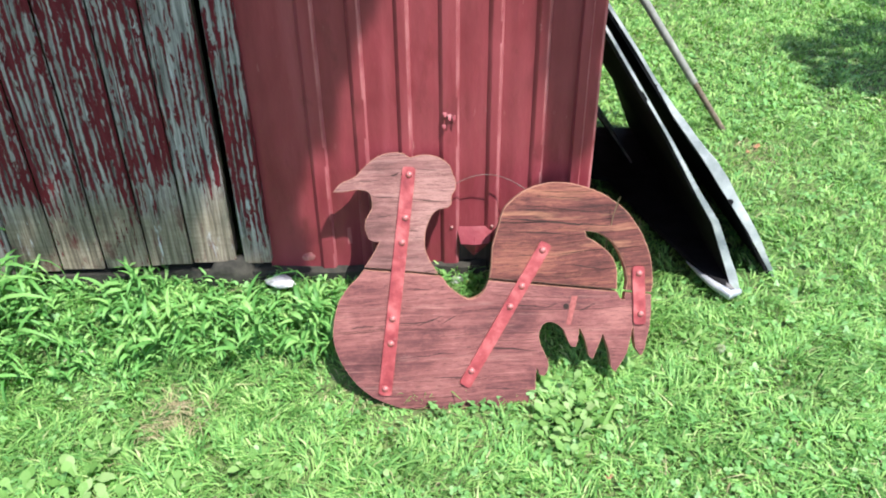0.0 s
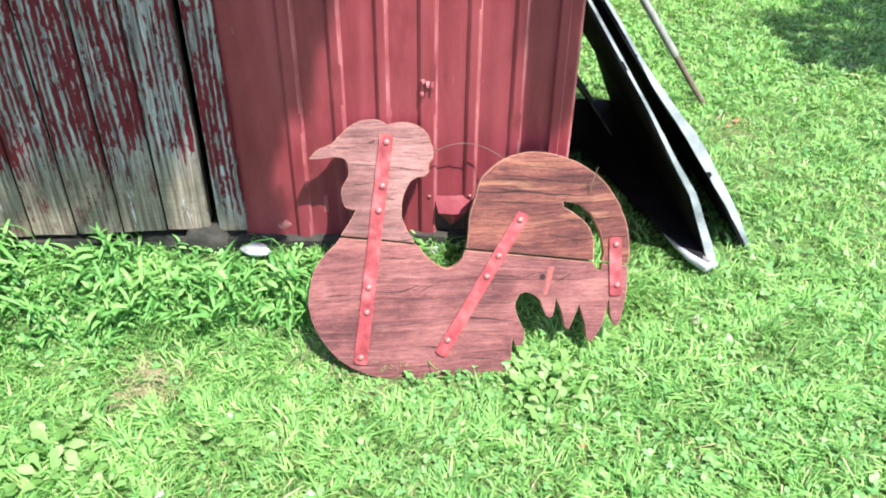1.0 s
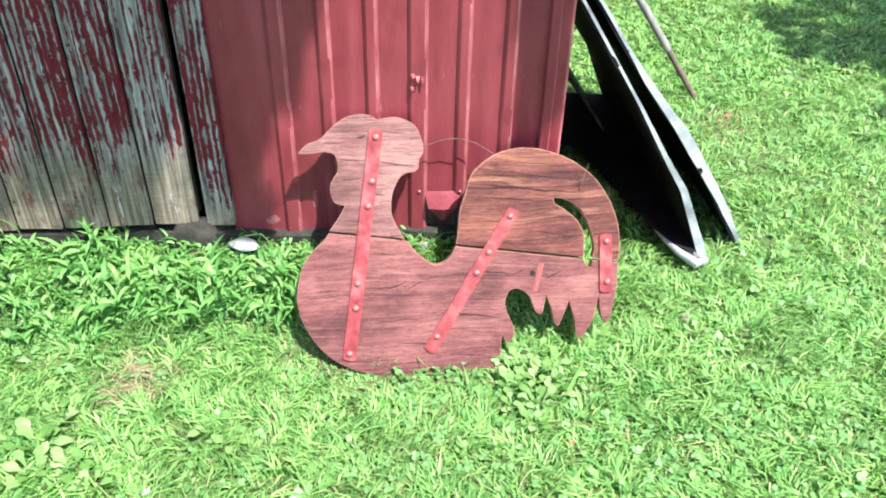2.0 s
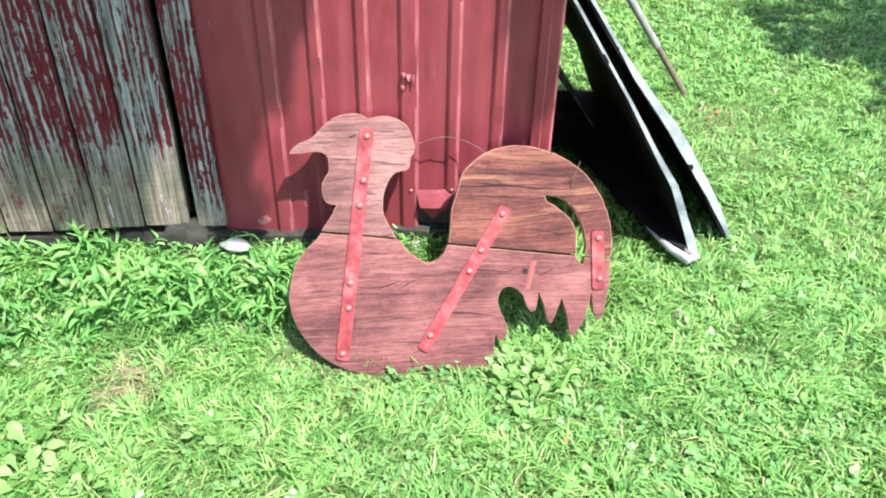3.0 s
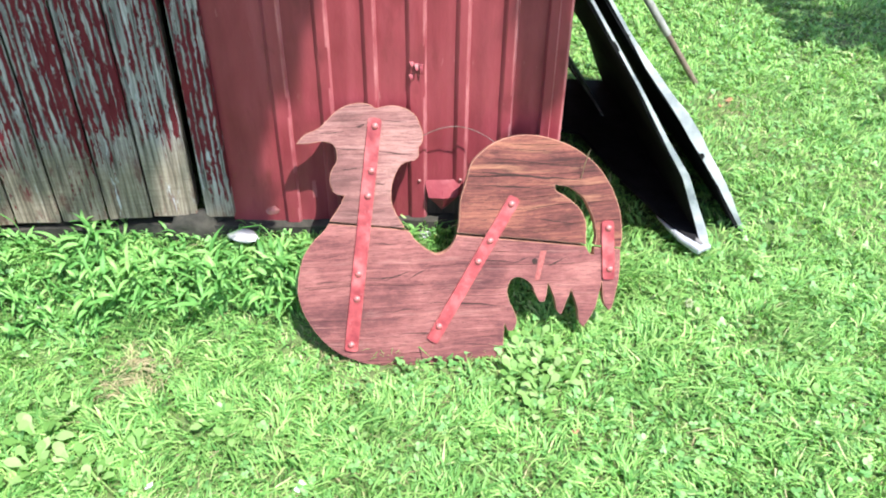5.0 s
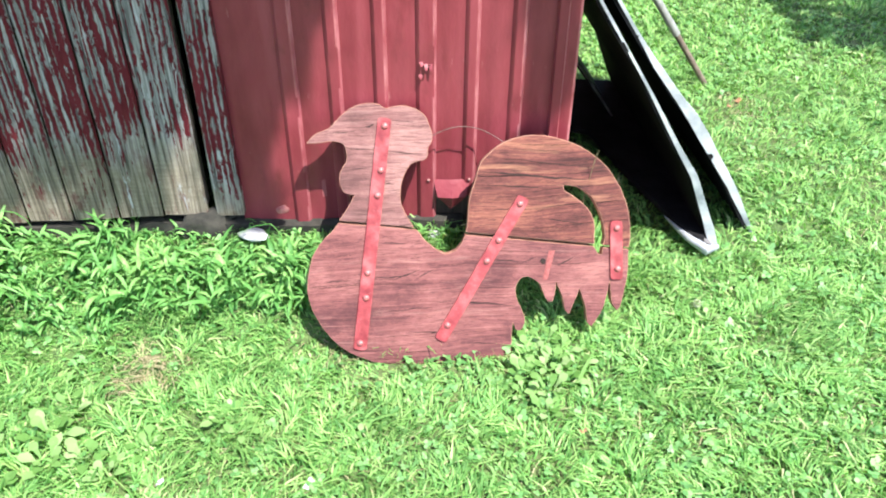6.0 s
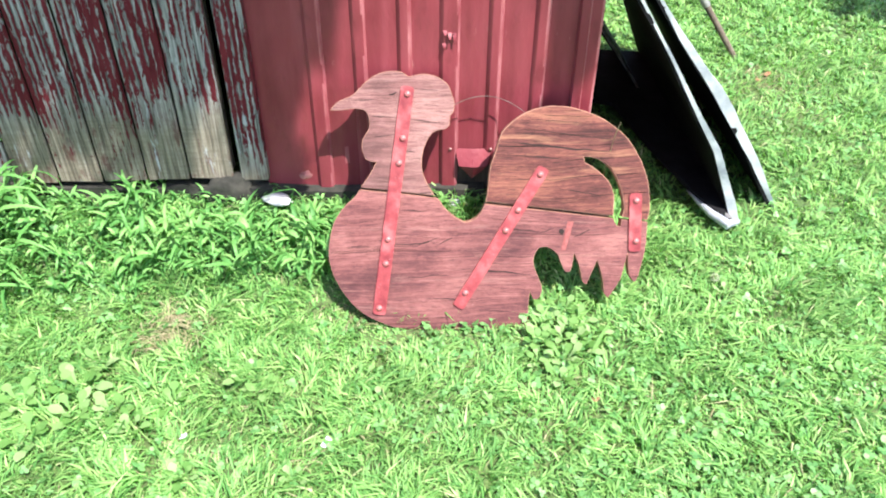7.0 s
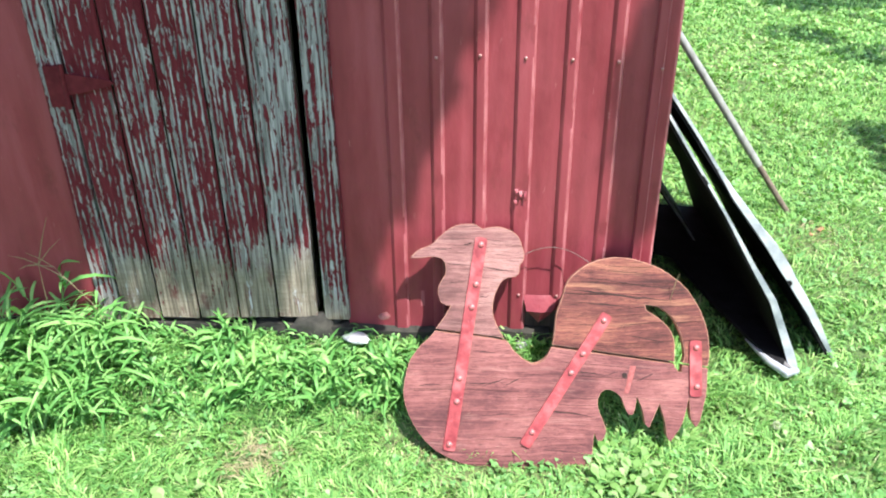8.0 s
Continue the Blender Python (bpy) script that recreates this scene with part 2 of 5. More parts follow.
RED_STEEL = barn_metal()
# pale scuffed paint that also carries the sun's highlight on right-hand rib flanks
RED_WORN_GLINT = simple("rubbed_rib_edge_glint", (0.25, 0.042, 0.055), (0.46, 0.17, 0.18), 0.42, 9, 0.0, 0.2, (3, 3, 1.2))
DOOR_WOOD = peeling_wood("peeling_red_planks", -0.014, 0.50)
DOOR_RED = peeling_wood("dark_red_planks", 0.010, 0.48)
JAMB_WOOD = peeling_wood("peeling_red_trim", -0.02, 0.30)
HEAD_WOOD = sign_wood("greyed_red_wood", (0.105, 0.046, 0.043), (0.215, 0.098, 0.090), (0.34, 0.182, 0.162), 0.010, (0.36, 0.205, 0.185))
TAIL_WOOD = sign_wood("orange_brown_wood", (0.042, 0.014, 0.013), (0.142, 0.044, 0.036), (0.27, 0.100, 0.068), 0.080, (0.44, 0.215, 0.125))
BODY_WOOD = sign_wood("red_stained_wood", (0.080, 0.027, 0.029), (0.200, 0.071, 0.067), (0.31, 0.128, 0.115), 0.005, (0.40, 0.205, 0.176))
RAW_EDGE = simple("worn_wood_edge", (0.19, 0.080, 0.055), (0.46, 0.24, 0.165), 0.8, 18, 0, 0.5, (1, 1, 5))
STRAP_RED = painted_iron()
SCAR_RED = simple("old_red_paint", (0.20, 0.045, 0.042), (0.36, 0.11, 0.10), 0.75, 70, 0.0, 0.8)
BOLT_RED = simple("worn_red_bolt", (0.32, 0.07, 0.07), (0.50, 0.22, 0.21), 0.42, 120, 0.2, 0.3)
SCREW_STEEL = simple("rusty_screw", (0.24, 0.09, 0.085), (0.52, 0.30, 0.28), 0.5, 150, 0.4, 0.3)
HOLE_DARK = simple("dark_wood_hole", (0.015, 0.008, 0.007), (0.03, 0.015, 0.012), 0.9, 30)
HINGE_RED = simple("red_painted_hinge", (0.070, 0.008, 0.012), (0.125, 0.017, 0.023), 0.7, 30, 0.0, 0.5, gloss=0.15)
# near-black concrete: the shade below the planks is put into its colour
CONCRETE_SHADED = simple("old_concrete_shaded", (0.014, 0.014, 0.011), (0.060, 0.056, 0.044), 0.92, 22, 0.0, 0.8, (1, 1, 1), 0.006)
STONE_WHITE = simple("white_limestone", (0.30, 0.31, 0.32), (0.58, 0.58, 0.58), 0.85, 30, 0.0, 0.8, (1, 1, 1), 0.006)
# panel colour taken down to black to hold the deep shade on the undersides
SHEET_SHADE_BLACK = simple("black_shaded_panel_face", (0.006, 0.006, 0.007), (0.018, 0.018, 0.020), 0.8, 12, 0.0, 0.2, gloss=0.12)
SHEET_EDGE = simple("weathered_grey_edge", (0.24, 0.27, 0.31), (0.80, 0.82, 0.86), 0.45, 7, 0.2, 0.4)
PIPE_GREY = simple("galvanised_pipe", (0.26, 0.25, 0.23), (0.48, 0.47, 0.44), 0.5, 25, 0.5, 0.3, (1, 1, 0.3))
PIPE_RUST = simple("rusted_pipe_foot", (0.10, 0.075, 0.055), (0.22, 0.17, 0.13), 0.8, 40, 0.1, 0.5)
WIRE_STEEL = simple("rusty_wire", (0.16, 0.11, 0.10), (0.36, 0.28, 0.26), 0.5, 60, 0.6, 0.2)
BARK = simple("tree_bark", (0.06, 0.045, 0.033), (0.16, 0.125, 0.095), 0.95, 9, 0.0, 1.0, (4, 4, 0.6), 0.02)
INSIDE = simple("barn_boards_inside", (0.05, 0.04, 0.032), (0.12, 0.095, 0.075), 0.9, 8, 0.0, 0.5, (9, 9, 0.6))
ROOFING = simple("grey_roofing", (0.12, 0.12, 0.125), (0.24, 0.24, 0.25), 0.5, 6, 0.3, 0.3)
DUST = simple("dusty_grey_panel", (0.040, 0.040, 0.042), (0.230, 0.225, 0.225), 0.85, 16, 0.0, 0.6)
LITTER = simple("white_litter", (0.62, 0.64, 0.70), (0.82, 0.84, 0.88), 0.5, 60, 0.0, 0.4)
DEAD_LEAF = simple("dry_brown_leaf", (0.22, 0.11, 0.05), (0.42, 0.24, 0.13), 0.8, 60, 0.0, 0.5)
GROUND = lawn_ground()
GRASS = leaf_material("grass_blades", [(0.0, (0.105, 0.280, 0.068)), (0.35, (0.205, 0.455, 0.122)), (0.72, (0.345, 0.620, 0.185)), (0.965, (0.460, 0.690, 0.240)), (1.0, (0.700, 0.690, 0.400))])
STRAW = leaf_material("dry_grass", [(0.0, (0.312, 0.266, 0.136)), (1.0, (0.598, 0.532, 0.336))], 0.2, 0.7)
CLOVER = leaf_material("clover_leaves", [(0.0, (0.134, 0.341, 0.104)), (0.6, (0.234, 0.506, 0.164)), (1.0, (0.378, 0.660, 0.268))], 0.3, 0.45)
WEED = leaf_material("weed_leaves", [(0.0, (0.095, 0.285, 0.064)), (0.5, (0.190, 0.455, 0.120)), (1.0, (0.340, 0.620, 0.190))], 0.25, 0.5, True)
BROAD = leaf_material("broad_leaves", [(0.0, (0.15, 0.33, 0.075)), (0.6, (0.26, 0.48, 0.140)), (1.0, (0.42, 0.60, 0.26))], 0.3, 0.6, True)
STALK = leaf_material("seed_stalks", [(0.0, (0.22, 0.20, 0.10)), (1.0, (0.33, 0.27, 0.16))], 0.2, 0.7)
TREE_LEAF = leaf_material("tree_leaves", [(0.0, (0.035, 0.08, 0.018)), (1.0, (0.09, 0.16, 0.04))], 0.25, 0.5)


# ---------------------------------------------------------------- building helpers
def mesh_of(bm, name, *mats, smooth=None):
    me = bpy.data.meshes.new(name)
    bmesh.ops.recalc_face_normals(bm, faces=bm.faces)
    bm.to_mesh(me)
    bm.free()
    for m in mats:
        me.materials.append(m)
    if smooth is not None:
        me.shade_smooth()
        me.set_sharp_from_angle(angle=radians(smooth))
    return me


def part(name, bm, mats, parent=None, label="", smooth=None):
    mats = mats if isinstance(mats, (list, tuple)) else [mats]
    ob = new(name, bm if isinstance(bm, bpy.types.Mesh) else mesh_of(bm, name, *mats, smooth=smooth))
    if parent is not None:
        ob.parent = parent
    if label:
        tagged(ob, label)
    return ob


def thicken(bm, faces, depth):
    """Gives a sheet its thickness."""
    bmesh.ops.recalc_face_normals(bm, faces=faces)
    bm.normal_update()
    bmesh.ops.solidify(bm, geom=faces, thickness=depth)


def box(x0, x1, y0, y1, z0, z1, bevel=0.0):
    bm = bmesh.new()
    bmesh.ops.create_cube(bm, size=1, matrix=Matrix.LocRotScale(((x0 + x1) / 2, (y0 + y1) / 2, (z0 + z1) / 2), None, (x1 - x0, y1 - y0, z1 - z0)))
    if bevel:
        bmesh.ops.bevel(bm, geom=bm.edges[:], offset=bevel, segments=2, affect="EDGES")
    return bm


def tube(points, radii, sides=8, cap=True):
    bm = bmesh.new()
    rings = []
    for i, p in enumerate(points):
        p = Vector(p)
        a = Vector(points[max(i - 1, 0)])
        c = Vector(points[min(i + 1, len(points) - 1)])
        way = (c - a).normalized()
        side = way.cross(Vector((0.13, 0.21, 0.97)))
        side = side.normalized() if side.length > 0.05 else way.cross(Vector((1, 0, 0))).normalized()
        up = side.cross(way)
        r = radii[i] if isinstance(radii, (list, tuple)) else radii
        rings.append([bm.verts.new(p + r * (math.cos(k * math.tau / sides) * side + math.sin(k * math.tau / sides) * up)) for k in range(sides)])
    for a, c in zip(rings, rings[1:]):
        for k in range(sides):
            bm.faces.new((a[k], a[(k + 1) % sides], c[(k + 1) % sides], c[k]))
    if cap:
        bm.faces.new(rings[0][::-1])
        bm.faces.new(rings[-1])
    return bm


def fast_mesh(name, verts, faces_idx, sizes, mat):
    """verts (n,3), a flat array of corner indices and the corner count of each face."""
    me = bpy.data.meshes.new(name)
    me.vertices.add(len(verts))
    me.vertices.foreach_set("co", np.asarray(verts, dtype=np.float32).ravel())
    me.loops.add(len(faces_idx))
    me.loops.foreach_set("vertex_index", np.asarray(faces_idx, dtype=np.int32))
    me.polygons.add(len(sizes))
    starts = np.concatenate(([0], np.cumsum(sizes)[:-1])).astype(np.int32)
    me.polygons.foreach_set("loop_start", starts)
    me.polygons.foreach_set("loop_total", np.asarray(sizes, dtype=np.int32))
    me.update(calc_edges=True)
    me.materials.append(mat)
    return me


def ease(t):
    t = np.clip(t, 0, 1)
    return t * t * (3 - 2 * t)


LAWN = -0.03


def ground_z(x, y):
    """The lawn: level, banked up against the barn's front wall, with slight hollows."""
    bank = 0.205 * ease((y + 0.36) / 0.36) * ease((0.42 - x) / 0.45)
    wave = 0.006 * np.sin(3.1 * x + 1.0) * np.cos(2.7 * y) + 0.004 * np.sin(7.3 * x - 2.1 * y)
    hollow = 0.016 * np.exp(-((x + 0.05) / 0.30) ** 2 - ((y + 0.43) / 0.10) ** 2)
    return LAWN + bank + wave - hollow


# ---------------------------------------------------------------- ground
def ground():
    near = np.arange(-3.0, 9.001, 0.06)
    xs = np.concatenate(([-300, -80, -30, -12, -6], near, [12, 18, 30, 80, 300]))
    ys = np.concatenate(([-300, -80, -30, -12, -6], near, [12, 18, 30, 80, 300]))
    X, Y = np.meshgrid(xs, ys)
    verts = np.stack([X.ravel(), Y.ravel(), ground_z(X, Y).ravel()], 1)
    nx, ny = len(xs), len(ys)
    i = (np.arange(ny - 1)[:, None] * nx + np.arange(nx - 1)[None, :]).ravel()
    faces = np.stack([i, i + 1, i + nx + 1, i + nx], 1)
    me = fast_mesh("ground", verts, faces.ravel(), np.full(len(faces), 4), GROUND)
    me.shade_smooth()
    return tagged(new("ground", me), "mown lawn soil under grass, banked at the barn", "ground", kind="structure")


ground()

# ---------------------------------------------------------------- barn
CORNER = 0.357
PITCH = 0.128
RIB0 = -0.063


def rib_profile(x0, x1, ribs, wide):
    """Cross section of a ribbed sheet: (x, y) with the ribs standing out to -y."""
    pts = [(x0, 0.0)]
    for k, c in enumerate(ribs):
        w = wide.get(k, 0.013)
        pts += [(c - w - 0.009, 0.0), (c - w - 0.004, -0.007), (c - w + 0.002, -0.0115), (c + w - 0.004, -0.012), (c + w, -0.0105), (c + w + 0.003, -0.006), (c + w + 0.006, 0.0)]
        if k + 1 < len(ribs):
            mid = (c + ribs[k + 1]) / 2
            pts += [(mid - 0.012, 0.0), (mid, -0.0025), (mid + 0.012, 0.0)]
    pts.append((x1, 0.0))
    return pts


def ribbed_sheet(profile, z0, z1, step, dents, depth=0.0012, hole=None):
    """A sheet of steel with its thickness, dented at (x, z, radius, depth)."""
    bm = bmesh.new()
    nz = max(2, int((z1 - z0) / step))
    fine = []
    for (xa, ya), (xb, yb) in zip(profile, profile[1:]):
        n = max(1, int(abs(xb - xa) / 0.02))
        fine += [(xa + (xb - xa) * j / n, ya + (yb - ya) * j / n) for j in range(n)]
    fine.append(profile[-1])
    grid = []
    for j in range(nz + 1):
        z = z0 + (z1 - z0) * j / nz
        row = []
        for x, y in fine:
            y2 = y + 0.0022 * noise.noise((x * 5, z * 2.2, 3)) + 0.0012 * noise.noise((x * 17, z * 6, 8))
            for dx, dz, r, d in dents:
                q = ((x - dx) ** 2 + ((z - dz) * 0.7) ** 2) / (r * r)
                y2 += d * math.exp(-q * 2)
            row.append(bm.verts.new((x + 0.0015 * noise.noise((x * 3, z * 1.4, 5)), y2, z)))
        grid.append(row)
    for a, c in zip(grid, grid[1:]):
        for k in range(len(a) - 1):
            mid = (a[k].co + c[k + 1].co) / 2
            if hole and hole[0] < mid.x < hole[1] and mid.z < hole[2]:
                continue
            bm.faces.new((a[k], a[k + 1], c[k + 1], c[k]))
    bm.normal_update()
    # right-facing flanks get the paler colour, a painted sun highlight plus wear
    for f in bm.faces:
        if f.normal.y * f.normal.x < -0.30:
            f.material_index = 1
    thicken(bm, bm.faces[:], depth)
    return bm


def bolt_head(r, h):
    bm = bmesh.new()
    rings = []
    for rr, hh in ((r, 0.0), (r * 0.97, h * 0.35), (r * 0.72, h * 0.8), (r * 0.3, h)):
        rings.append([bm.verts.new((rr * math.cos(k * math.tau / 10), -hh, rr * math.sin(k * math.tau / 10))) for k in range(10)])
    for a, c in zip(rings, rings[1:]):
        for k in range(10):
            bm.faces.new((a[k], a[(k + 1) % 10], c[(k + 1) % 10], c[k]))
    bm.faces.new(rings[-1])
    return bm


def barn():
    # front wall behind the cladding, in three stretches round the door opening, and the rest of the shed
    front = part("wall_front", box(-0.60, CORNER - 0.012, 0.012, 0.10, 0.14, 2.5), INSIDE)
    tagged(front, "barn front wall clad in faded red ribbed steel", "wall", kind="structure")
    left = part("wall_front_left", box(-4.2, -1.50, 0.012, 0.10, 0.14, 2.5), INSIDE)
    tagged(left, "barn front wall beyond the door in red steel", "wall", kind="structure")
    over = part("wall_over_door", box(-1.50, -0.60, 0.012, 0.10, 2.12, 2.5), INSIDE)
    tagged(over, "wall over the plank door", "wall", kind="structure")
    side = part("wall_side", box(CORNER - 0.11, CORNER - 0.012, 0.10, 5.0, -0.1, 2.5), INSIDE)
    tagged(side, "barn side wall clad in red steel", "wall", kind="structure")
    back = part("wall_back", box(-4.2, CORNER - 0.012, 5.0, 5.1, -0.1, 2.5), INSIDE)
    tagged(back, "plain back wall of the barn", "wall", kind="structure")
    far = part("wall_far_side", box(-4.3, -4.2, 0.012, 5.1, -0.1, 2.5), INSIDE)
    tagged(far, "plain far side wall of the barn", "wall", kind="structure")
    roof = part("roof", box(-4.32, CORNER, 0.0, 5.12, 2.5, 2.56, 0.005), ROOFING)
    tagged(roof, "plain grey metal roof of the barn", "roof", kind="structure")
    foot = bmesh.new()
    bmesh.ops.create_grid(foot, x_segments=90, y_segments=5, size=0.5, matrix=pose(0, 0, 0, 90, 0, 0))
    for v in foot.verts:
        x = -2.10 + v.co.x * 4.3
        n = 0.012 * noise.noise((x * 6, v.co.z * 3, 1)) + 0.006 * noise.noise((x * 22, v.co.z * 9, 4))
        v.co = Vector((x, 0.046 + n, 0.062 + v.co.z * 0.29 + 0.012 * noise.noise((x * 9, 1, 1))))
    thicken(foot, foot.faces[:], -0.08)
    # footing takes the concrete colour that already holds the shade
    base = part("foundation", foot, CONCRETE_SHADED, None, "", 40)
    tagged(base, "rough concrete footing under the barn wall, coloured dark for shade", "foundation", kind="structure")

    # ribbed cladding
    ribs = [RIB0 + PITCH * k for k in range(-3, 3)]
    dents = [(-0.057, 0.715, 0.028, 0.014), (-0.057, 0.665, 0.03, 0.009), (0.19, 0.57, 0.03, 0.007), (0.20, 0.36, 0.05, 0.006),
             (-0.32, 0.72, 0.035, 0.006), (-0.44, 0.60, 0.06, 0.008), (0.02, 0.42, 0.05, 0.006), (-0.40, 0.32, 0.04, -0.008),
             (-0.06, 1.18, 0.03, 0.008), (0.06, 0.95, 0.04, 0.004)]
    right_sheet = part("metal_panel", ribbed_sheet(rib_profile(-0.632, 0.305, ribs, {3: 0.021, 0: 0.018}), 0.165, 2.5, 0.03, dents, 0.0012, (-0.03, 0.075, 0.29)), [RED_STEEL, RED_WORN_GLINT], front,
                       "faded red ribbed steel sheet, dented and scuffed", 30)
    # the torn, bent lip at the foot of the sheet
    lip = bmesh.new()
    rows = []
    for z, y, half in ((0.342, -0.004, 0.056), (0.334, -0.010, 0.054), (0.320, -0.020, 0.050), (0.306, -0.030, 0.046), (0.296, -0.036, 0.043), (0.278, -0.030, 0.030), (0.258, -0.022, 0.016), (0.242, -0.017, 0.003)):
        rows.append([lip.verts.new((0.012 + half * k + 0.002 * noise.noise((z * 60, k * 3, 1)), y - 0.006 * (1 - abs(k)) + 0.004 * noise.noise((z * 40, k * 2, 7)), z)) for k in (-1, -0.5, 0, 0.5, 1)])
    for a, c in zip(rows, rows[1:]):
        for k in range(4):
            lip.faces.new((a[k], a[k + 1], c[k + 1], c[k]))
    thicken(lip, lip.faces[:], 0.0015)
    part("bent_flap", lip, RED_STEEL, front, "bent flap of torn red steel", 12)
    # tear in the wide rib: small slits with curled lips
    gap = bmesh.new()
    gap.faces.new([gap.verts.new((RIB0 + dx, -0.0150, 0.716 + dz)) for dx, dz in ((-0.015, 0.004), (-0.004, 0.0), (0.012, 0.003), (0.014, -0.008), (0.003, -0.012), (-0.006, -0.008))])
    part("tear_hole", gap, HOLE_DARK, front, "dark tear in the steel rib")
    for sx, top, h, lean in ((-0.015, 0.728, 0.016, 0.010), (-0.002, 0.722, 0.022, 0.013), (0.011, 0.720, 0.030, 0.008), (-0.017, 0.690, 0.018, 0.008)):
        tear = bmesh.new()
        rows = [[tear.verts.new((RIB0 + sx + 0.006 * k * (1 - t * 0.7) + 0.002 * t, -0.013 - lean * math.sin(t * 2.4), top - h * t)) for k in (-1, 0, 1)] for t in (0, 0.35, 0.7, 1.0)]
        for a, c in zip(rows, rows[1:]):
            for k in range(2):
                tear.faces.new((a[k], a[k + 1], c[k + 1], c[k]))
        thicken(tear, tear.faces[:], 0.001)
        part("torn_edge", tear, RED_STEEL, front, "torn curled steel on a rib", 50)
    left_ribs = [-1.86 - PITCH * k for k in range(0, 17)][::-1]
    part("metal_panel", ribbed_sheet(rib_profile(-4.2, -1.492, left_ribs, {}), 0.17, 2.5, 0.08, []), [RED_STEEL, RED_WORN_GLINT], left,
         "faded red ribbed steel sheet", 30)
    # corner trim, a folded angle with a raised bead
    prof = [(0.290, -0.002), (0.294, -0.019), (0.318, -0.021), (0.322, -0.014), (0.350, -0.014), (CORNER, -0.010), (CORNER, 0.09), (CORNER - 0.002, 0.092)]
    trim = bmesh.new()
    rows = []
    for j in range(60):
        z = 0.10 + 2.4 * j / 59
        rows.append([trim.verts.new((x + 0.002 * noise.noise((z * 3, x, 2)), y + 0.0015 * noise.noise((z * 7, x * 9, 6)), z)) for x, y in prof])
    for a, c in zip(rows, rows[1:]):
        for k in range(len(prof) - 1):
            # right-facing folds of the trim take the painted highlight too
            trim.faces.new((a[k], a[k + 1], c[k + 1], c[k])).material_index = 1 if k in (2, 4) else 0
    thicken(trim, trim.faces[:], 0.0012)
    part("corner_trim", trim, [RED_STEEL, RED_WORN_GLINT], front, "red folded steel corner trim", 35)
    side_prof = [(y, -x) for y, x in rib_profile(0.09, 5.0, [0.25 + 0.256 * k for k in range(18)], {})]
    sd = ribbed_sheet([(a, -c) for a, c in side_prof], 0.0, 2.5, 0.25, [])
    for v in sd.verts:
        v.co = Vector((CORNER - 0.010 + v.co.y, v.co.x, v.co.z))
    part("metal_panel", sd, [RED_STEEL, RED_WORN_GLINT], side, "red ribbed steel sheet", 30)
    # screws on the ribs
    head = mesh_of(bolt_head(0.0052, 0.005), "screw", SCREW_STEEL, smooth=40)
    for k, c in enumerate(ribs[1:] + [0.318]):
        for z in (1.127, 2.05):
            s = part("screw", head, SCREW_STEEL, front)
            s.matrix_basis = pose(c + 0.003 * math.sin(5 * k), -0.014 if k < 5 else -0.021, z + (0.006, 0.013, 0.007, 0.003, -0.002, -0.020)[k])
    for c in (RIB0 + 0.004, RIB0 + PITCH):
        part("screw", head, SCREW_STEEL, front).matrix_basis = pose(c, -0.014, 0.345)

    # plank door and its frame boards
    door = tagged(new("door_1"), "closed plank door with flaking dark red paint", "door", kind="structure")
    edges = [-1.415, -1.280, -1.143, -1.003, -0.869, -0.731]
    feet = [0.226, 0.231, 0.236, 0.241, 0.247]
    for k in range(5):
        bm = bmesh.new()
        x0, x1 = edges[k] + 0.0025, edges[k + 1] - 0.0025
        rows = []
        for j in range(46):
            z = feet[k] + (2.08 - feet[k]) * (j / 45) ** 1.25
            wob = 0.0022 * noise.noise((z * 5, k * 3.3, 1)) + (0.004 * noise.noise((z * 60, k, 2)) if j == 0 else 0)
            cup = 0.002 * noise.noise((z * 2, k, 7))
            rag = [0.006 * noise.noise((i * 2.7, k * 5.1, 9)) if j == 0 else 0 for i in range(6)]
            xs = [x0 + wob, x0 + 0.004 + wob, x0 + 0.35 * (x1 - x0), x0 + 0.65 * (x1 - x0), x1 - 0.004 - wob, x1 - wob]
            ys = [-0.024, -0.030, -0.031 - cup, -0.031 - cup, -0.030, -0.024]
            rows.append([bm.verts.new((x, y, z + r)) for x, y, r in zip(xs, ys, rag)])
        for a, c in zip(rows, rows[1:]):
            for i in range(5):
                bm.faces.new((a[i], a[i + 1], c[i + 1], c[i]))
        thicken(bm, bm.faces[:], 0.022)
        part("plank", bm, DOOR_RED if k < 2 else DOOR_WOOD, door, "", 40)
    part("backing", box(-1.420, -0.738, 0.002, 0.03, 0.26, 2.08), INSIDE, door)
    # strap hinge: a tapering leaf on the planks and a plate on the frame
    leaf = bmesh.new()
    a = [leaf.verts.new(p) for p in ((-1.412, -0.040, 1.088), (-1.285, -0.040, 1.070), (-1.262, -0.040, 1.060), (-1.285, -0.040, 1.048), (-1.412, -0.040, 1.020))]
    lf = leaf.faces.new(a)
    up = bmesh.ops.extrude_face_region(leaf, geom=[lf])
    bmesh.ops.translate(leaf, verts=[v for v in up["geom"] if isinstance(v, bmesh.types.BMVert)], vec=(0, -0.006, 0))
    hinge = part("hinge", leaf, HINGE_RED, door, "red painted strap hinge", 40)
    part("hinge_plate", box(-1.470, -1.416, -0.046, -0.038, 0.985, 1.110, 0.0015), HINGE_RED, hinge)
    part("hinge_pin", tube([(-1.414, -0.046, 0.980), (-1.414, -0.046, 1.115)], 0.007, 10), HINGE_RED, hinge)

    def frame_board(x0, x1, z0, y0, y1, owner, label):
        bm = bmesh.new()
        rows = []
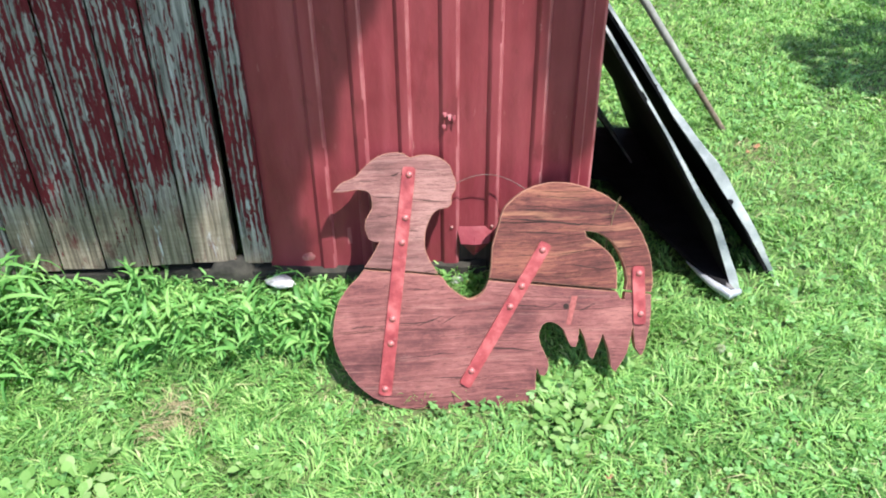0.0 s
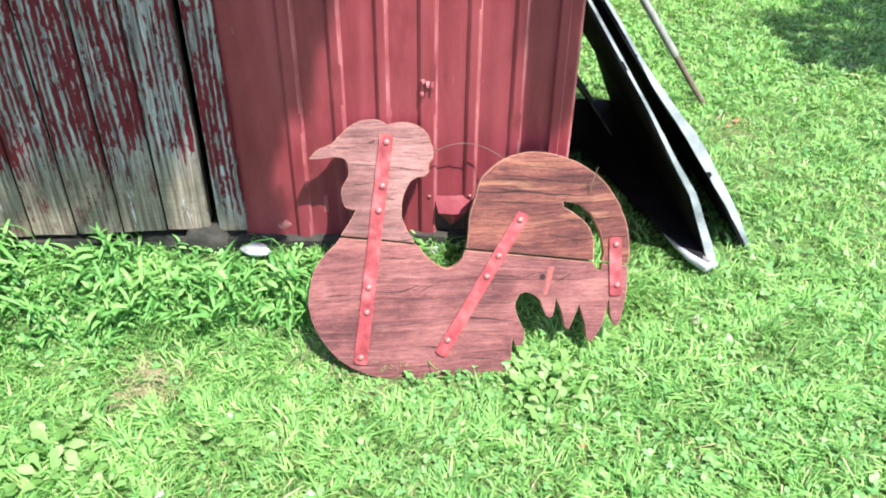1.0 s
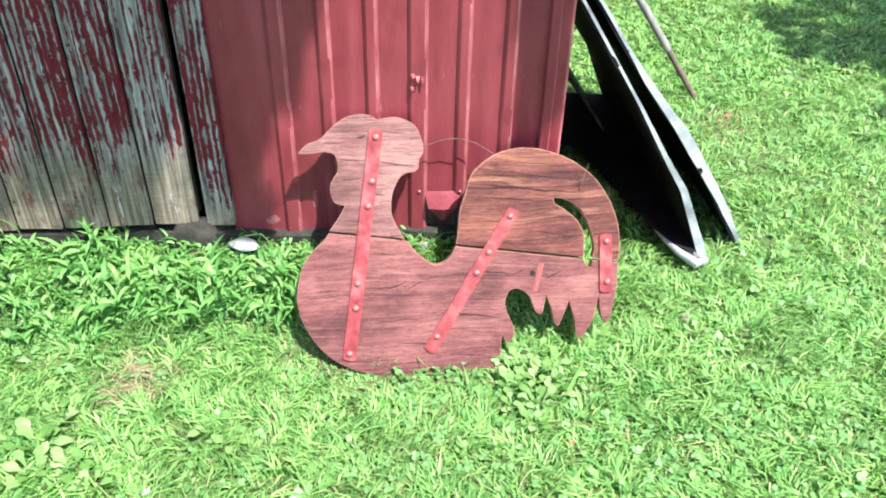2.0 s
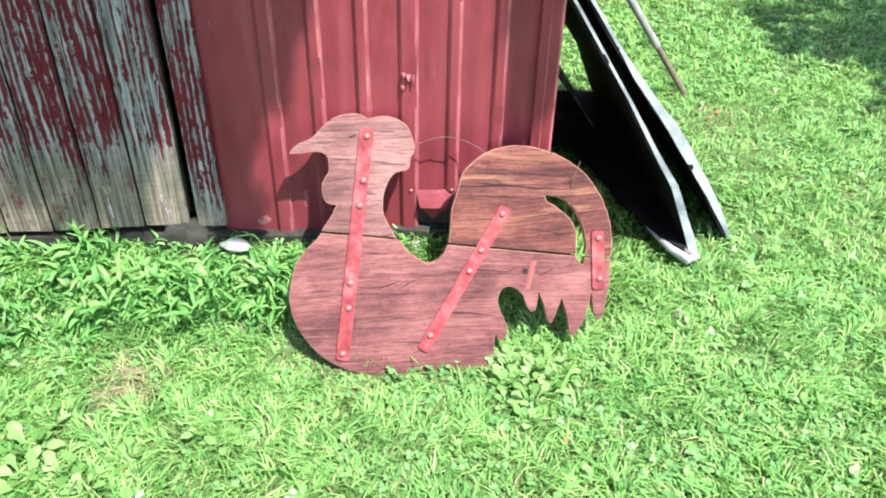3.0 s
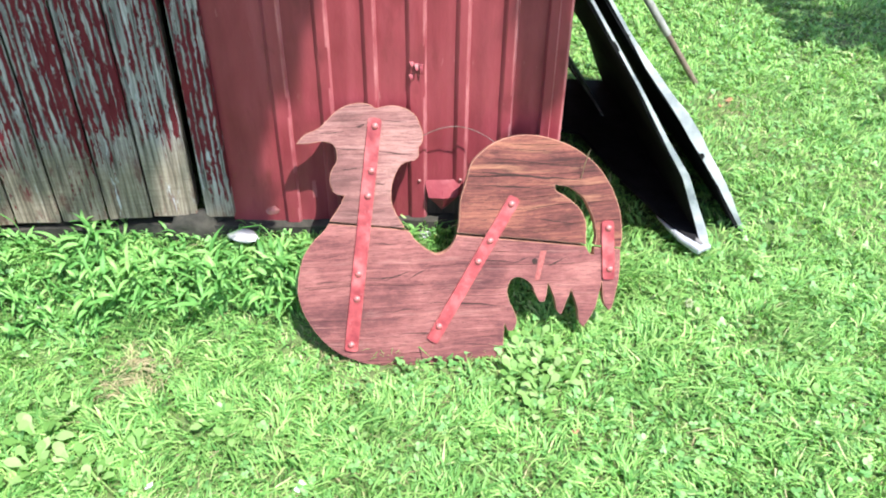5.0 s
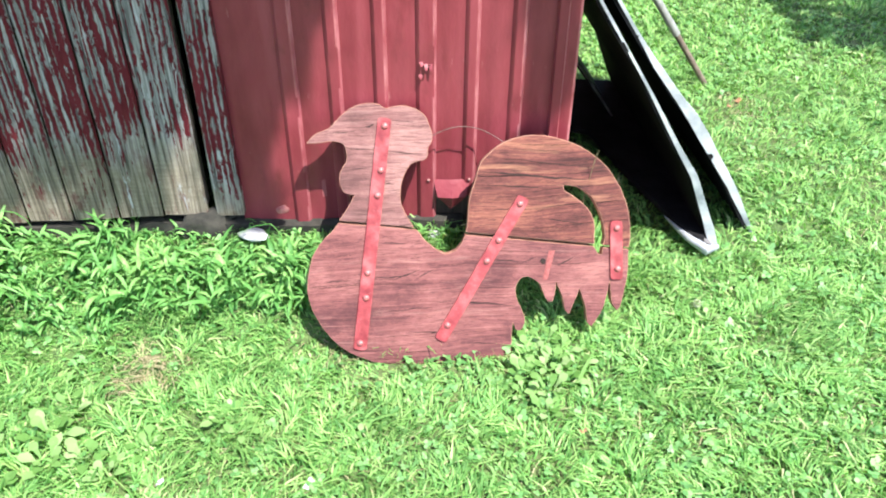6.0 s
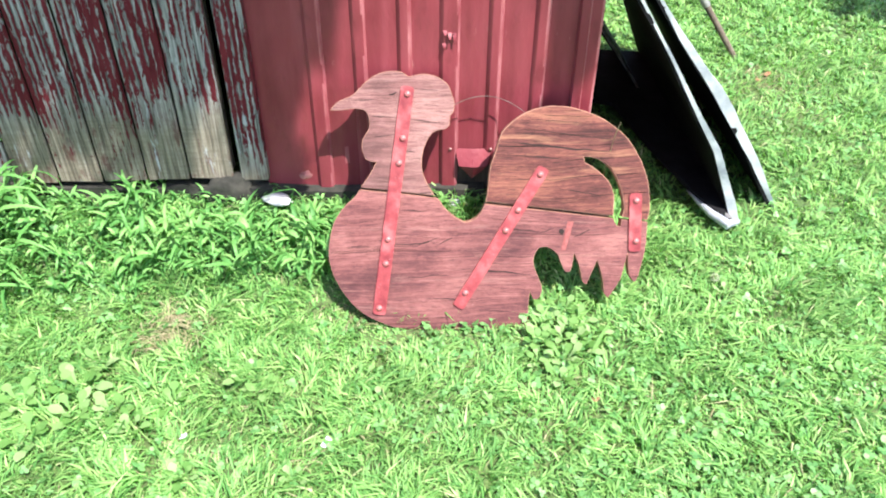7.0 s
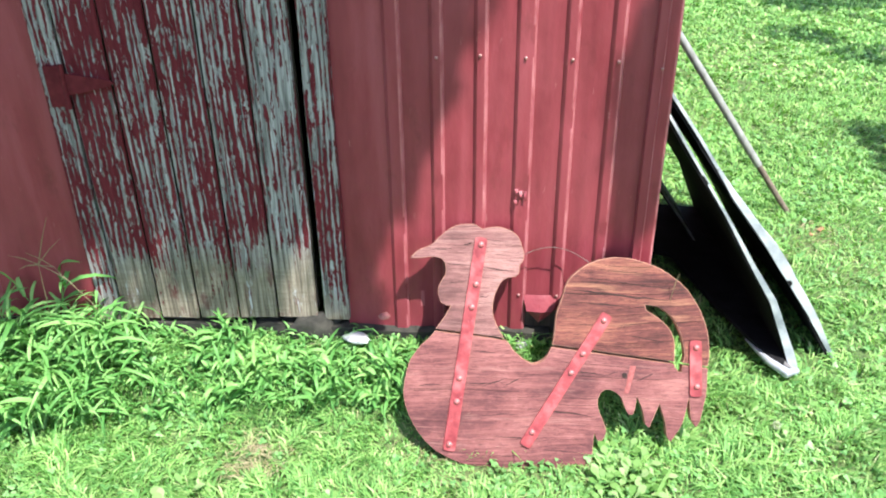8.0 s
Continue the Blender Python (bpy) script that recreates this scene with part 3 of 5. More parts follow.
        for j in range(40):
            z = z0 + (2.14 - z0) * j / 39
            w = 0.002 * noise.noise((z * 4, x0 * 9, 3))
            rows.append([bm.verts.new(p) for p in ((x0 + w, y1, z), (x0 + w, y0 + 0.003, z), (x0 + w + 0.003, y0, z), (x1 + w - 0.003, y0, z), (x1 + w, y0 + 0.003, z), (x1 + w, y1, z))])
        for a, c in zip(rows, rows[1:]):
            for i in range(5):
                bm.faces.new((a[i], a[i + 1], c[i + 1], c[i]))
        bm.faces.new(rows[0])
        bm.faces.new(rows[-1][::-1])
        b2 = part("jamb", bm, JAMB_WOOD, owner, label, 40)
        return b2

    frame_board(-0.709, -0.626, 0.238, -0.028, 0.012, door, "flaking red frame board")
    frame_board(-1.490, -1.419, 0.19, -0.036, 0.012, door, "grey frame board with worn red paint")
    part("lintel", box(-1.49, -0.617, -0.030, 0.012, 2.145, 2.24, 0.003), JAMB_WOOD, door)


barn()


# ---------------------------------------------------------------- the rooster cut-out
def curve_through(points, per=5, corner=48):
    """A smooth closed line through points in millimetres; sharp turns stay sharp."""
    p = [Vector((a / 1000, c / 1000)) for a, c in points]
    n = len(p)
    out = []
    sharp = []
    for i in range(n):
        a, c = p[i] - p[i - 1], p[(i + 1) % n] - p[i]
        sharp.append(a.length < 1e-6 or c.length < 1e-6 or a.angle(c) > radians(corner))
    for i in range(n):
        p1, p2 = p[i], p[(i + 1) % n]
        t1 = (p2 - p1) if sharp[i] else (p2 - p[i - 1]) / 2
        t2 = (p2 - p1) if sharp[(i + 1) % n] else (p[(i + 2) % n] - p1) / 2
        lim = (p2 - p1).length * 1.2
        t1 = t1 * min(1, lim / max(t1.length, 1e-9))
        t2 = t2 * min(1, lim / max(t2.length, 1e-9))
        steps = 1 if sharp[i] and sharp[(i + 1) % n] else per
        for k in range(steps):
            s = k / steps
            out.append(p1 * (2 * s ** 3 - 3 * s ** 2 + 1) + t1 * (s ** 3 - 2 * s ** 2 + s) + p2 * (-2 * s ** 3 + 3 * s ** 2) + t2 * (s ** 3 - s ** 2))
    return out


def cut_board(outline, thick, rim=0.0024):
    """A board sawn to an outline: front face at y = 0, edges eased and a little ragged."""
    bm = bmesh.new()
    rag = [(p.x + 0.0009 * noise.noise((p.x * 90, p.y * 90, 1)), p.y + 0.0009 * noise.noise((p.x * 90, p.y * 90, 5))) for p in outline]
    face = bm.faces.new([bm.verts.new((x, 0, z)) for x, z in rag])
    face.normal_update()
    if face.normal.y > 0:
        face.normal_flip()
    ext = bmesh.ops.extrude_face_region(bm, geom=[face])
    bmesh.ops.translate(bm, verts=[v for v in ext["geom"] if isinstance(v, bmesh.types.BMVert)], vec=(0, thick, 0))
    bm.normal_update()
    for f in bm.faces:
        f.material_index = 0 if abs(f.normal.y) > 0.9 else 1
    front = [e for e in bm.edges if all(abs(v.co.y) < 1e-6 for v in e.verts)]
    bmesh.ops.bevel(bm, geom=front, offset=rim, segments=2, affect="EDGES", material=1, clamp_overlap=True)
    bmesh.ops.triangulate(bm, faces=[f for f in bm.faces if len(f.verts) > 4])
    return bm


def strap(a, c, width, thick, parent, bolts, foot=0.0):
    """A flat iron strap from a to c (metres on the board), rounded at both ends, with its bolts."""
    a, c = Vector(a), Vector(c)
    way = (c - a).normalized()
    side = Vector((-way.y, way.x))
    w = width / 2
    ring = []
    for end, sgn in ((a, -1), (c, 1)):
        for k in range(7):
            ang = math.pi * k / 6
            r = w * 0.55
            cx = math.cos(ang)
            ring.append(end + side * (w - r) * (1 if cx > 0.01 else -1 if cx < -0.01 else 0) * (sgn * -1) + side * r * cx * (sgn * -1) + way * sgn * (r * math.sin(ang) - r))
    bm = bmesh.new()
    f = bm.faces.new([bm.verts.new((p.x, -0.0015, p.y)) for p in ring])
    ext = bmesh.ops.extrude_face_region(bm, geom=[f])
    bmesh.ops.translate(bm, verts=[v for v in ext["geom"] if isinstance(v, bmesh.types.BMVert)], vec=(0, -thick, 0))
    bmesh.ops.recalc_face_normals(bm, faces=bm.faces)
    bmesh.ops.bevel(bm, geom=[e for e in bm.edges if all(v.co.y < -thick * 0.9 for v in e.verts)], offset=0.0014, segments=2, affect="EDGES")
    ob = part("iron_strap", bm, STRAP_RED, parent, "red painted flat iron strap", 35)
    for u, v in bolts:
        part("bolt", BOLT_MESH, BOLT_RED, ob).matrix_basis = pose(u, -thick - 0.0015, v)
    return ob


BOLT_MESH = mesh_of(bolt_head(0.0098, 0.0075), "bolt", BOLT_RED, smooth=50)


def rooster():
    lean, turn = 0.5446, 0.0174
    s = math.sqrt(1 + lean * lean)
    ex = Vector((1, turn, 0)).normalized()
    ez = Vector((0, lean / s, 1 / s))
    ez = (ez - ex * ez.dot(ex)).normalized()
    ey = ez.cross(ex)
    m = Matrix((ex, ey, ez)).transposed().to_4x4()
    m.translation = (0, -0.3967 + 0.009, 0)
    bird = tagged(new("rooster_cutout"), "weathered red wooden rooster cut-out leaning against the barn", "yard ornament")
    bird.matrix_world = m

    def seam(u):
        return 379.5 - 0.1215 * (u + 317)

    # beak, comb and wattle above the joint
    throat = [(-316, seam(-316) + 3.4), (-286, 426), (-270, 455), (-286, 457), (-301, 466), (-309, 488), (-309, 513), (-300, 533), (-290, 549), (-287, 568), (-292, 591), (-305, 603)]
    beak = [(-333, 606), (-365, 602), (-398, 602), (-388, 615), (-371, 629), (-333, 645), (-314, 663), (-283, 691), (-252, 706), (-221, 711), (-193, 707), (-174, 696)]
    crown = [(-153, 700), (-122, 702), (-87, 691), (-63, 672), (-53, 648), (-45, 624), (-47, 599), (-57, 584), (-59, 561), (-69, 549), (-84, 546), (-99, 542), (-117, 527), (-134, 488), (-139, 452), (-136, 421), (-121, 386)]
    head = throat + beak + crown + [(-104, seam(-104) + 3.4)]
    # tail plume above the joint, round the long slot
    plume = [(46, seam(46) + 3.4), (52, 377), (54, 407), (59, 442), (74, 486), (89, 534), (114, 562), (149, 588), (189, 604), (234, 612), (280, 609), (331, 596), (377, 577), (415, 552), (451, 521), (479, 483), (501, 442), (518, 392), (524, 349), (525, 306), (520, seam(520) + 3.4)]
    slot = [(445, seam(445) + 3.4), (450, 316), (444, 355), (430, 395), (409, 430), (377, 456), (348, 465), (329, 467), (331, 452), (347, 442), (372, 425), (403, 395), (418, 359), (420, 321), (419, seam(419) + 3.4)]
    tail = plume + slot
    # body, tail feathers and belly below the joint
    saddle = [(-102, seam(-102) - 3.4), (-73, 318), (-42, 292), (-13, 279), (15, 289), (32, 308), (43, seam(43) - 3.4), (419, seam(419) - 3.4), (423, 277), (431, 263), (441, 263), (444, seam(444) - 3.4), (520, seam(520) - 3.4), (520, 254), (517, 198), (508, 152), (499, 113), (488, 94)]
    feathers = [(473, 116), (465, 182), (456, 140), (442, 96), (411, 47), (399, 65), (393, 108), (376, 163), (362, 128), (345, 89), (334, 98), (325, 140), (307, 184), (302, 148), (296, 128), (283, 127), (272, 146), (259, 179), (240, 196), (218, 204), (198, 195), (188, 172), (190, 145)]
    belly = [(201, 116), (213, 84), (210, 58), (199, 44), (187, 47), (179, 69), (175, 43), (172, -31), (164, -37), (116, -41), (78, -45), (-30, -45), (-136, -43), (-220, -37), (-291, -9), (-335, 23), (-372, 67), (-400, 120), (-412, 163), (-414, 195), (-406, 247), (-391, 290), (-366, 325), (-334, 356), (-318, seam(-318) - 3.4)]
    head_ob = part("head_board", cut_board(curve_through(head), 0.034), [HEAD_WOOD, RAW_EDGE], bird, "greyed wooden head board", 35)
    tail_ob = part("tail_board", cut_board(curve_through(tail), 0.034), [TAIL_WOOD, RAW_EDGE], bird, "orange-brown weathered tail board", 35)
    body = part("body_board", cut_board(curve_through(saddle + feathers + belly), 0.034), [BODY_WOOD, RAW_EDGE], bird, "red-stained body board with tail feathers", 35)
    # battens behind the joint hold the boards together
    for u0, u1 in ((-0.300, -0.112), (0.055, 0.412)):
        bt = bmesh.new()
        ring = [(u, y, (seam(u * 1000) + dv) / 1000) for u in (u0, u1) for y, dv in ((0.0355, -22), (0.0355, 22), (0.050, 22), (0.050, -22))]
        v = [bt.verts.new(p) for p in ring]
        for q in ((0, 1, 2, 3), (7, 6, 5, 4), (0, 4, 5, 1), (1, 5, 6, 2), (2, 6, 7, 3), (3, 7, 4, 0)):
            bt.faces.new([v[i] for i in q])
        part("back_batten", bt, INSIDE, bird, "dark wooden batten behind the joint")
    # open drying cracks along the grain
    for owner, cracks in ((tail_ob, ((0.07, 0.512, 0.42, 0.478, 2.6), (0.09, 0.474, 0.30, 0.459, 1.5), (0.14, 0.548, 0.45, 0.512, 1.2), (0.10, 0.405, 0.27, 0.399, 1.1), (0.26, 0.374, 0.40, 0.352, 1.3), (0.17, 0.574, 0.33, 0.563, 1.0))),
                          (body, ((0.00, 0.140, 0.185, 0.118, 2.0), (-0.37, 0.205, -0.29, 0.209, 1.2), (-0.23, 0.214, -0.12, 0.216, 1.4), (-0.14, 0.052, 0.03, 0.046, 1.4), (-0.17, 0.205, -0.09, 0.236, 1.8), (-0.10, 0.210, -0.045, 0.238, 1.5),
                                  (0.09, 0.262, 0.22, 0.246, 1.4), (-0.20, 0.318, -0.125, 0.312, 1.3), (0.30, 0.232, 0.36, 0.258, 1.6), (0.20, 0.246, 0.25, 0.262, 1.3), (-0.19, 0.115, -0.05, 0.124, 1.1), (0.02, 0.012, 0.14, 0.006, 1.2))),
                          (head_ob, ((-0.29, 0.588, -0.215, 0.580, 1.2), (-0.17, 0.576, -0.085, 0.566, 1.3), (-0.28, 0.527, -0.225, 0.531, 1.1), (-0.19, 0.486, -0.155, 0.482, 1.2), (-0.165, 0.664, -0.085, 0.655, 1.0), (-0.345, 0.628, -0.26, 0.634, 1.0)))):
        for u0, v0, u1, v1, wide in cracks:
            cb = bmesh.new()
            top, low = [], []
            n = 12
            for k in range(n + 1):
                t = k / n
                u = u0 + (u1 - u0) * t
                v = v0 + (v1 - v0) * t + 0.004 * noise.noise((u * 22, v0 * 40, 2)) + 0.0014 * noise.noise((u * 90, v0 * 30, 6))
                h = wide * 0.0010 * math.sin(math.pi * min(max(t, 0.03), 0.97)) * (0.8 + 0.8 * abs(noise.noise((u * 60, v0 * 20, 9))))
                top.append(cb.verts.new((u, -0.0007, v + h)))
                low.append(cb.verts.new((u, -0.0007, v - h)))
            for k in range(n):
                cb.faces.new((low[k], low[k + 1], top[k + 1], top[k]))
            part("crack", cb, HOLE_DARK, owner)
    # pale sliver where a batten was torn off, knot hole and the eye slit
    scar = bmesh.new()
    rows = []
    for j in range(7):
        t = j / 6
        w = 0.009 * (1 - 0.25 * t) + 0.002 * noise.noise((t * 7, 3, 1))
        rows.append([scar.verts.new((0.284 - 0.020 * t + dx, dy, 0.278 - 0.085 * t)) for dx, dy in ((-w, 0.0), (-w * 0.4, -0.0022), (w * 0.5, -0.0018), (w, 0.0))])
    for a, c in zip(rows, rows[1:]):
        for k in range(3):
            scar.faces.new((a[k], a[k + 1], c[k + 1], c[k]))
    part("paint_sliver", scar, SCAR_RED, body, "faded red sliver of old paint", 60).matrix_basis = pose(0.010, -0.0004, 0.001)
    part("knot", bolt_head(0.0085, 0.0012), HOLE_DARK, body, "dark knot hole").matrix_basis = pose(0.2680, -0.0004, 0.2493)
    slit = bmesh.new()
    slit.faces.new([slit.verts.new(p) for p in ((-0.232, 0, 0.643), (-0.222, 0, 0.6445), (-0.206, 0, 0.651), (-0.212, 0, 0.6455), (-0.222, 0, 0.641))])
    thicken(slit, slit.faces[:], 0.001)
    part("eye_slit", slit, HOLE_DARK, bird, "dark split used as an eye").matrix_basis = pose(0, -0.0006, 0.003)

    strap((-0.1766, 0.6690), (-0.2705, 0.0038), 0.0385, 0.006, bird, [(-0.1780, 0.6465), (-0.1927, 0.5233), (-0.2045, 0.4527), (-0.2397, 0.2315), (-0.2474, 0.1591), (-0.2687, 0.0257)])
    strap((0.2136, 0.4372), (-0.0374, 0.0240), 0.0365, 0.006, bird, [(0.2014, 0.4176), (0.1385, 0.3142), (0.1032, 0.2551), (-0.0143, 0.0696)])
    strap((0.4809, 0.3617), (0.4839, 0.1872), 0.0370, 0.006, bird, [(0.4827, 0.3397), (0.4862, 0.2201)])
    # hanging wire looped from head to tail
    pts = []
    for k in range(17):
        t = k / 16
        u = -0.058 + 0.245 * t
        v = 0.592 + 0.066 * math.sin(math.pi * (0.12 + 0.72 * t)) - 0.044 * t * t - 0.012
        pts.append((u, 0.040 + 0.004 * math.sin(math.pi * t), v + 0.004))
    part("hanging_wire", tube([(-0.08, 0.036, 0.585)] + pts + [(0.20, 0.036, 0.535)], 0.0013, 6), WIRE_STEEL, bird, "thin rusty hanging wire", 60)
    return bird


rooster()


# ---------------------------------------------------------------- leaning sheets and pipe beside the barn
def leaning_sheet(profile, y0, y1, thick, drift, label, flare=2.0, fray=0.2, lift=0.0):
    """A bowed panel: profile of (x, z) from foot to head, running back from y0 to y1."""
    sheet = tagged(new("leaning_panel"), label, "panel", group="panels leaning on the barn")
    n = 14
    fine = []
    for (xa, za), (xb, zb) in zip(profile, profile[1:]):
        fine += [(xa + (xb - xa) * j / 4, za + (zb - za) * j / 4) for j in range(4)]
    fine.append(profile[-1])
    bm = bmesh.new()
    rows = []
    for x, z in fine:
        row = []
        for k in range(n + 1):
            t = k / n
            y = y0 + (y1 - y0) * t
            row.append(bm.verts.new((x + drift * t + 0.006 * noise.noise((x * 4, y * 3, z * 4)), y + 0.01 * noise.noise((z * 9, t * 3, 1)), z + lift * t)))
        rows.append(row)
    for a, c in zip(rows, rows[1:]):
        for k in range(n):
            bm.faces.new((a[k], c[k], c[k + 1], a[k + 1]))
    thicken(bm, bm.faces[:], thick)
    part("face", bm, SHEET_SHADE_BLACK, sheet, "", 40)
    # the pale worn edge strip along the near side
    eb = bmesh.new()
    prev = None
    for j, (x, z) in enumerate(fine):
        a = Vector(fine[max(j - 1, 0)])
        c = Vector(fine[min(j + 1, len(fine) - 1)])
        way = (c - a).normalized()
        nrm = Vector((way.y, -way.x))
        if nrm.x < 0:
            nrm = -nrm
        t = j / len(fine)
        swell = math.sin(math.pi * min(1.0, t * 1.5)) if fray > 0.3 else max(0.0, 1 - 1.5 * t) * min(1.0, 0.45 + 6 * t)
        w = thick * (0.62 + flare * swell + fray * swell * noise.noise((z * 55, x * 7, 3)))
        y = y0 - 0.004 + 0.004 * noise.noise((z * 20, 4, x * 6))
        ring = []
        for off, yy in ((-w * 0.35, y), (w * 0.75, y), (w * 0.75, y + 0.035), (-w * 0.35, y + 0.035)):
            ring.append(eb.verts.new((x + nrm.x * off, yy, z + nrm.y * off)))
        if prev:
            for k in range(4):
                eb.faces.new((prev[k], prev[(k + 1) % 4], ring[(k + 1) % 4], ring[k]))
        else:
            eb.faces.new(ring[::-1])
        prev = ring
    eb.faces.new(prev)
    part("worn_edge", eb, SHEET_EDGE if flare else DUST, sheet, "pale weathered panel edge" if flare else "dusty dark panel edge", 40)
    return sheet


leaning_sheet([(0.940, -0.040), (0.880, 0.100), (0.806, 0.269), (0.736, 0.376), (0.611, 0.579), (0.486, 0.768), (0.378, 0.930)], 0.10, 1.36, 0.012, -0.066,
              "black bowed panel with pale edge leaning on the barn")
leaning_sheet([(1.108, -0.035), (0.984, 0.165), (0.806, 0.418), (0.650, 0.612), (0.510, 0.815), (0.400, 0.965)], 0.20, 1.40, 0.014, -0.070,
              "outer black panel with frayed pale edge", 1.5, 0.6)
leaning_sheet([(0.790, -0.010), (0.640, 0.200), (0.530, 0.350), (0.385, 0.520)], 0.98, 1.44, 0.010, -0.01,
              "low black panel leaning behind the others", 0.0, 0.1)


def flat_sheet():
    # lying panel, spread back to the wall to blacken the shaded ground there
    ob = tagged(new("lying_sheet"), "black lying panel, also the painted dark shade under the leaning panels", "panel")
    bm = bmesh.new()
    corners = ((0.72, 0.49), (0.81, 0.20), (0.872, 0.045), (0.90, 0.12), (0.855, 1.33), (0.62, 1.36), (0.40, 1.36), (0.40, 0.93), (0.63, 0.85))
    f = bm.faces.new([bm.verts.new((x, y, LAWN + 0.045)) for x, y in corners])
    thicken(bm, [f], 0.02)
    bmesh.ops.bevel(bm, geom=bm.edges[:], offset=0.003, segments=1, affect="EDGES")
    part("face", bm, SHEET_SHADE_BLACK, ob)
    lip = tube([(0.795, 0.24, LAWN + 0.047), (0.816, 0.165, LAWN + 0.05), (0.845, 0.095, LAWN + 0.05), (0.885, 0.035, LAWN + 0.048), (0.925, 0.06, LAWN + 0.045)], [0.002, 0.008, 0.015, 0.019, 0.012], 8)
    part("worn_edge", lip, SHEET_EDGE, ob, "pale torn panel edge", 60)
    band = bmesh.new()
    rows = []
    for j in range(15):
        t = j / 14
        x = 0.638 + 0.23 * t + 0.016 * math.sin(math.pi * t)
        y = 0.85 - 0.80 * t - 0.055 * math.sin(math.pi * t)
        w = 0.045 + 0.055 * math.sin(math.pi * t) + 0.02 * noise.noise((t * 6, 2, 1))
        rows.append([band.verts.new((x, y, LAWN + 0.048)), band.verts.new((x + w * 0.5, y + w * 0.25, LAWN + 0.056)), band.verts.new((x + w, y + w * 0.4 + 0.012 * noise.noise((t * 19, 1, 5)), LAWN + 0.049))])
    for a, c in zip(rows, rows[1:]):
        for k in range(2):
            band.faces.new((a[k], a[k + 1], c[k + 1], c[k]))
    thicken(band, band.faces[:], 0.004)
    part("dusty_strip", band, DUST, ob, "dusty grey strip along the panel", 60)


flat_sheet()


def pipe():
    ob = tagged(new("metal_pipe"), "thin grey pipe with rusty foot leaning on the barn", "pipe")
    foot, top = Vector((1.312, 1.39, LAWN)), Vector((CORNER + 0.022, 1.39, 1.245))
    way = top - foot
    part("shaft", tube([foot + way * t for t in (0.205, 0.5, 0.75, 1.0)], [0.0185, 0.0185, 0.018, 0.018], 12), PIPE_GREY, ob, "", 50)
    part("foot", tube([foot + way * t for t in (-0.02, 0.08, 0.15, 0.207)], [0.013, 0.0145, 0.0145, 0.0145], 12), PIPE_RUST, ob, "rusted pipe foot", 50)


pipe()


# ---------------------------------------------------------------- trees out of view, whose shade falls on wall and lawn
def tree(base, limbs, clumps, leaf, seed, label):
    rnd = np.random.default_rng(seed)
    t = tagged(new("tree"), label, "tree")
    part("trunk", tube([base] + limbs[0][0], [0.19] + limbs[0][1], 10), BARK, t, "", 60)
    for pts, rad in limbs[1:]:
        part("limb", tube(pts, rad, 8), BARK, t, "", 60)
    V = []
    for (cx, cy, cz, r, n) in clumps:
        p = rnd.normal(0, 1, (n, 3))
        p = p / np.linalg.norm(p, axis=1)[:, None] * (r * rnd.random((n, 1)) ** 0.45) * np.array([1, 1, 0.7])
        p += np.array([cx, cy, cz])
        a = rnd.normal(0, 1, (n, 3)); a /= np.linalg.norm(a, axis=1)[:, None]
        c = np.cross(a, rnd.normal(0, 1, (n, 3))); c /= np.linalg.norm(c, axis=1)[:, None]
        L = leaf * rnd.uniform(0.7, 1.3, (n, 1))
        V.append(np.stack([p - a * L, p + c * L * 0.45, p + a * L, p - c * L * 0.45], 1).reshape(-1, 3))
    V = np.concatenate(V)
    q = len(V) // 4
    me = fast_mesh("crown", V, np.arange(q * 4), np.full(q, 4), TREE_LEAF)
    part("crown", me, TREE_LEAF, t)
    return t


def up_sun(x, y, z, h):
    """The place h metres higher, on the sun's ray that ends at (x, y, z)."""
    k = h / SUN_WAY.z
    return (x + SUN_WAY.x * k, y + SUN_WAY.y * k, z + h)


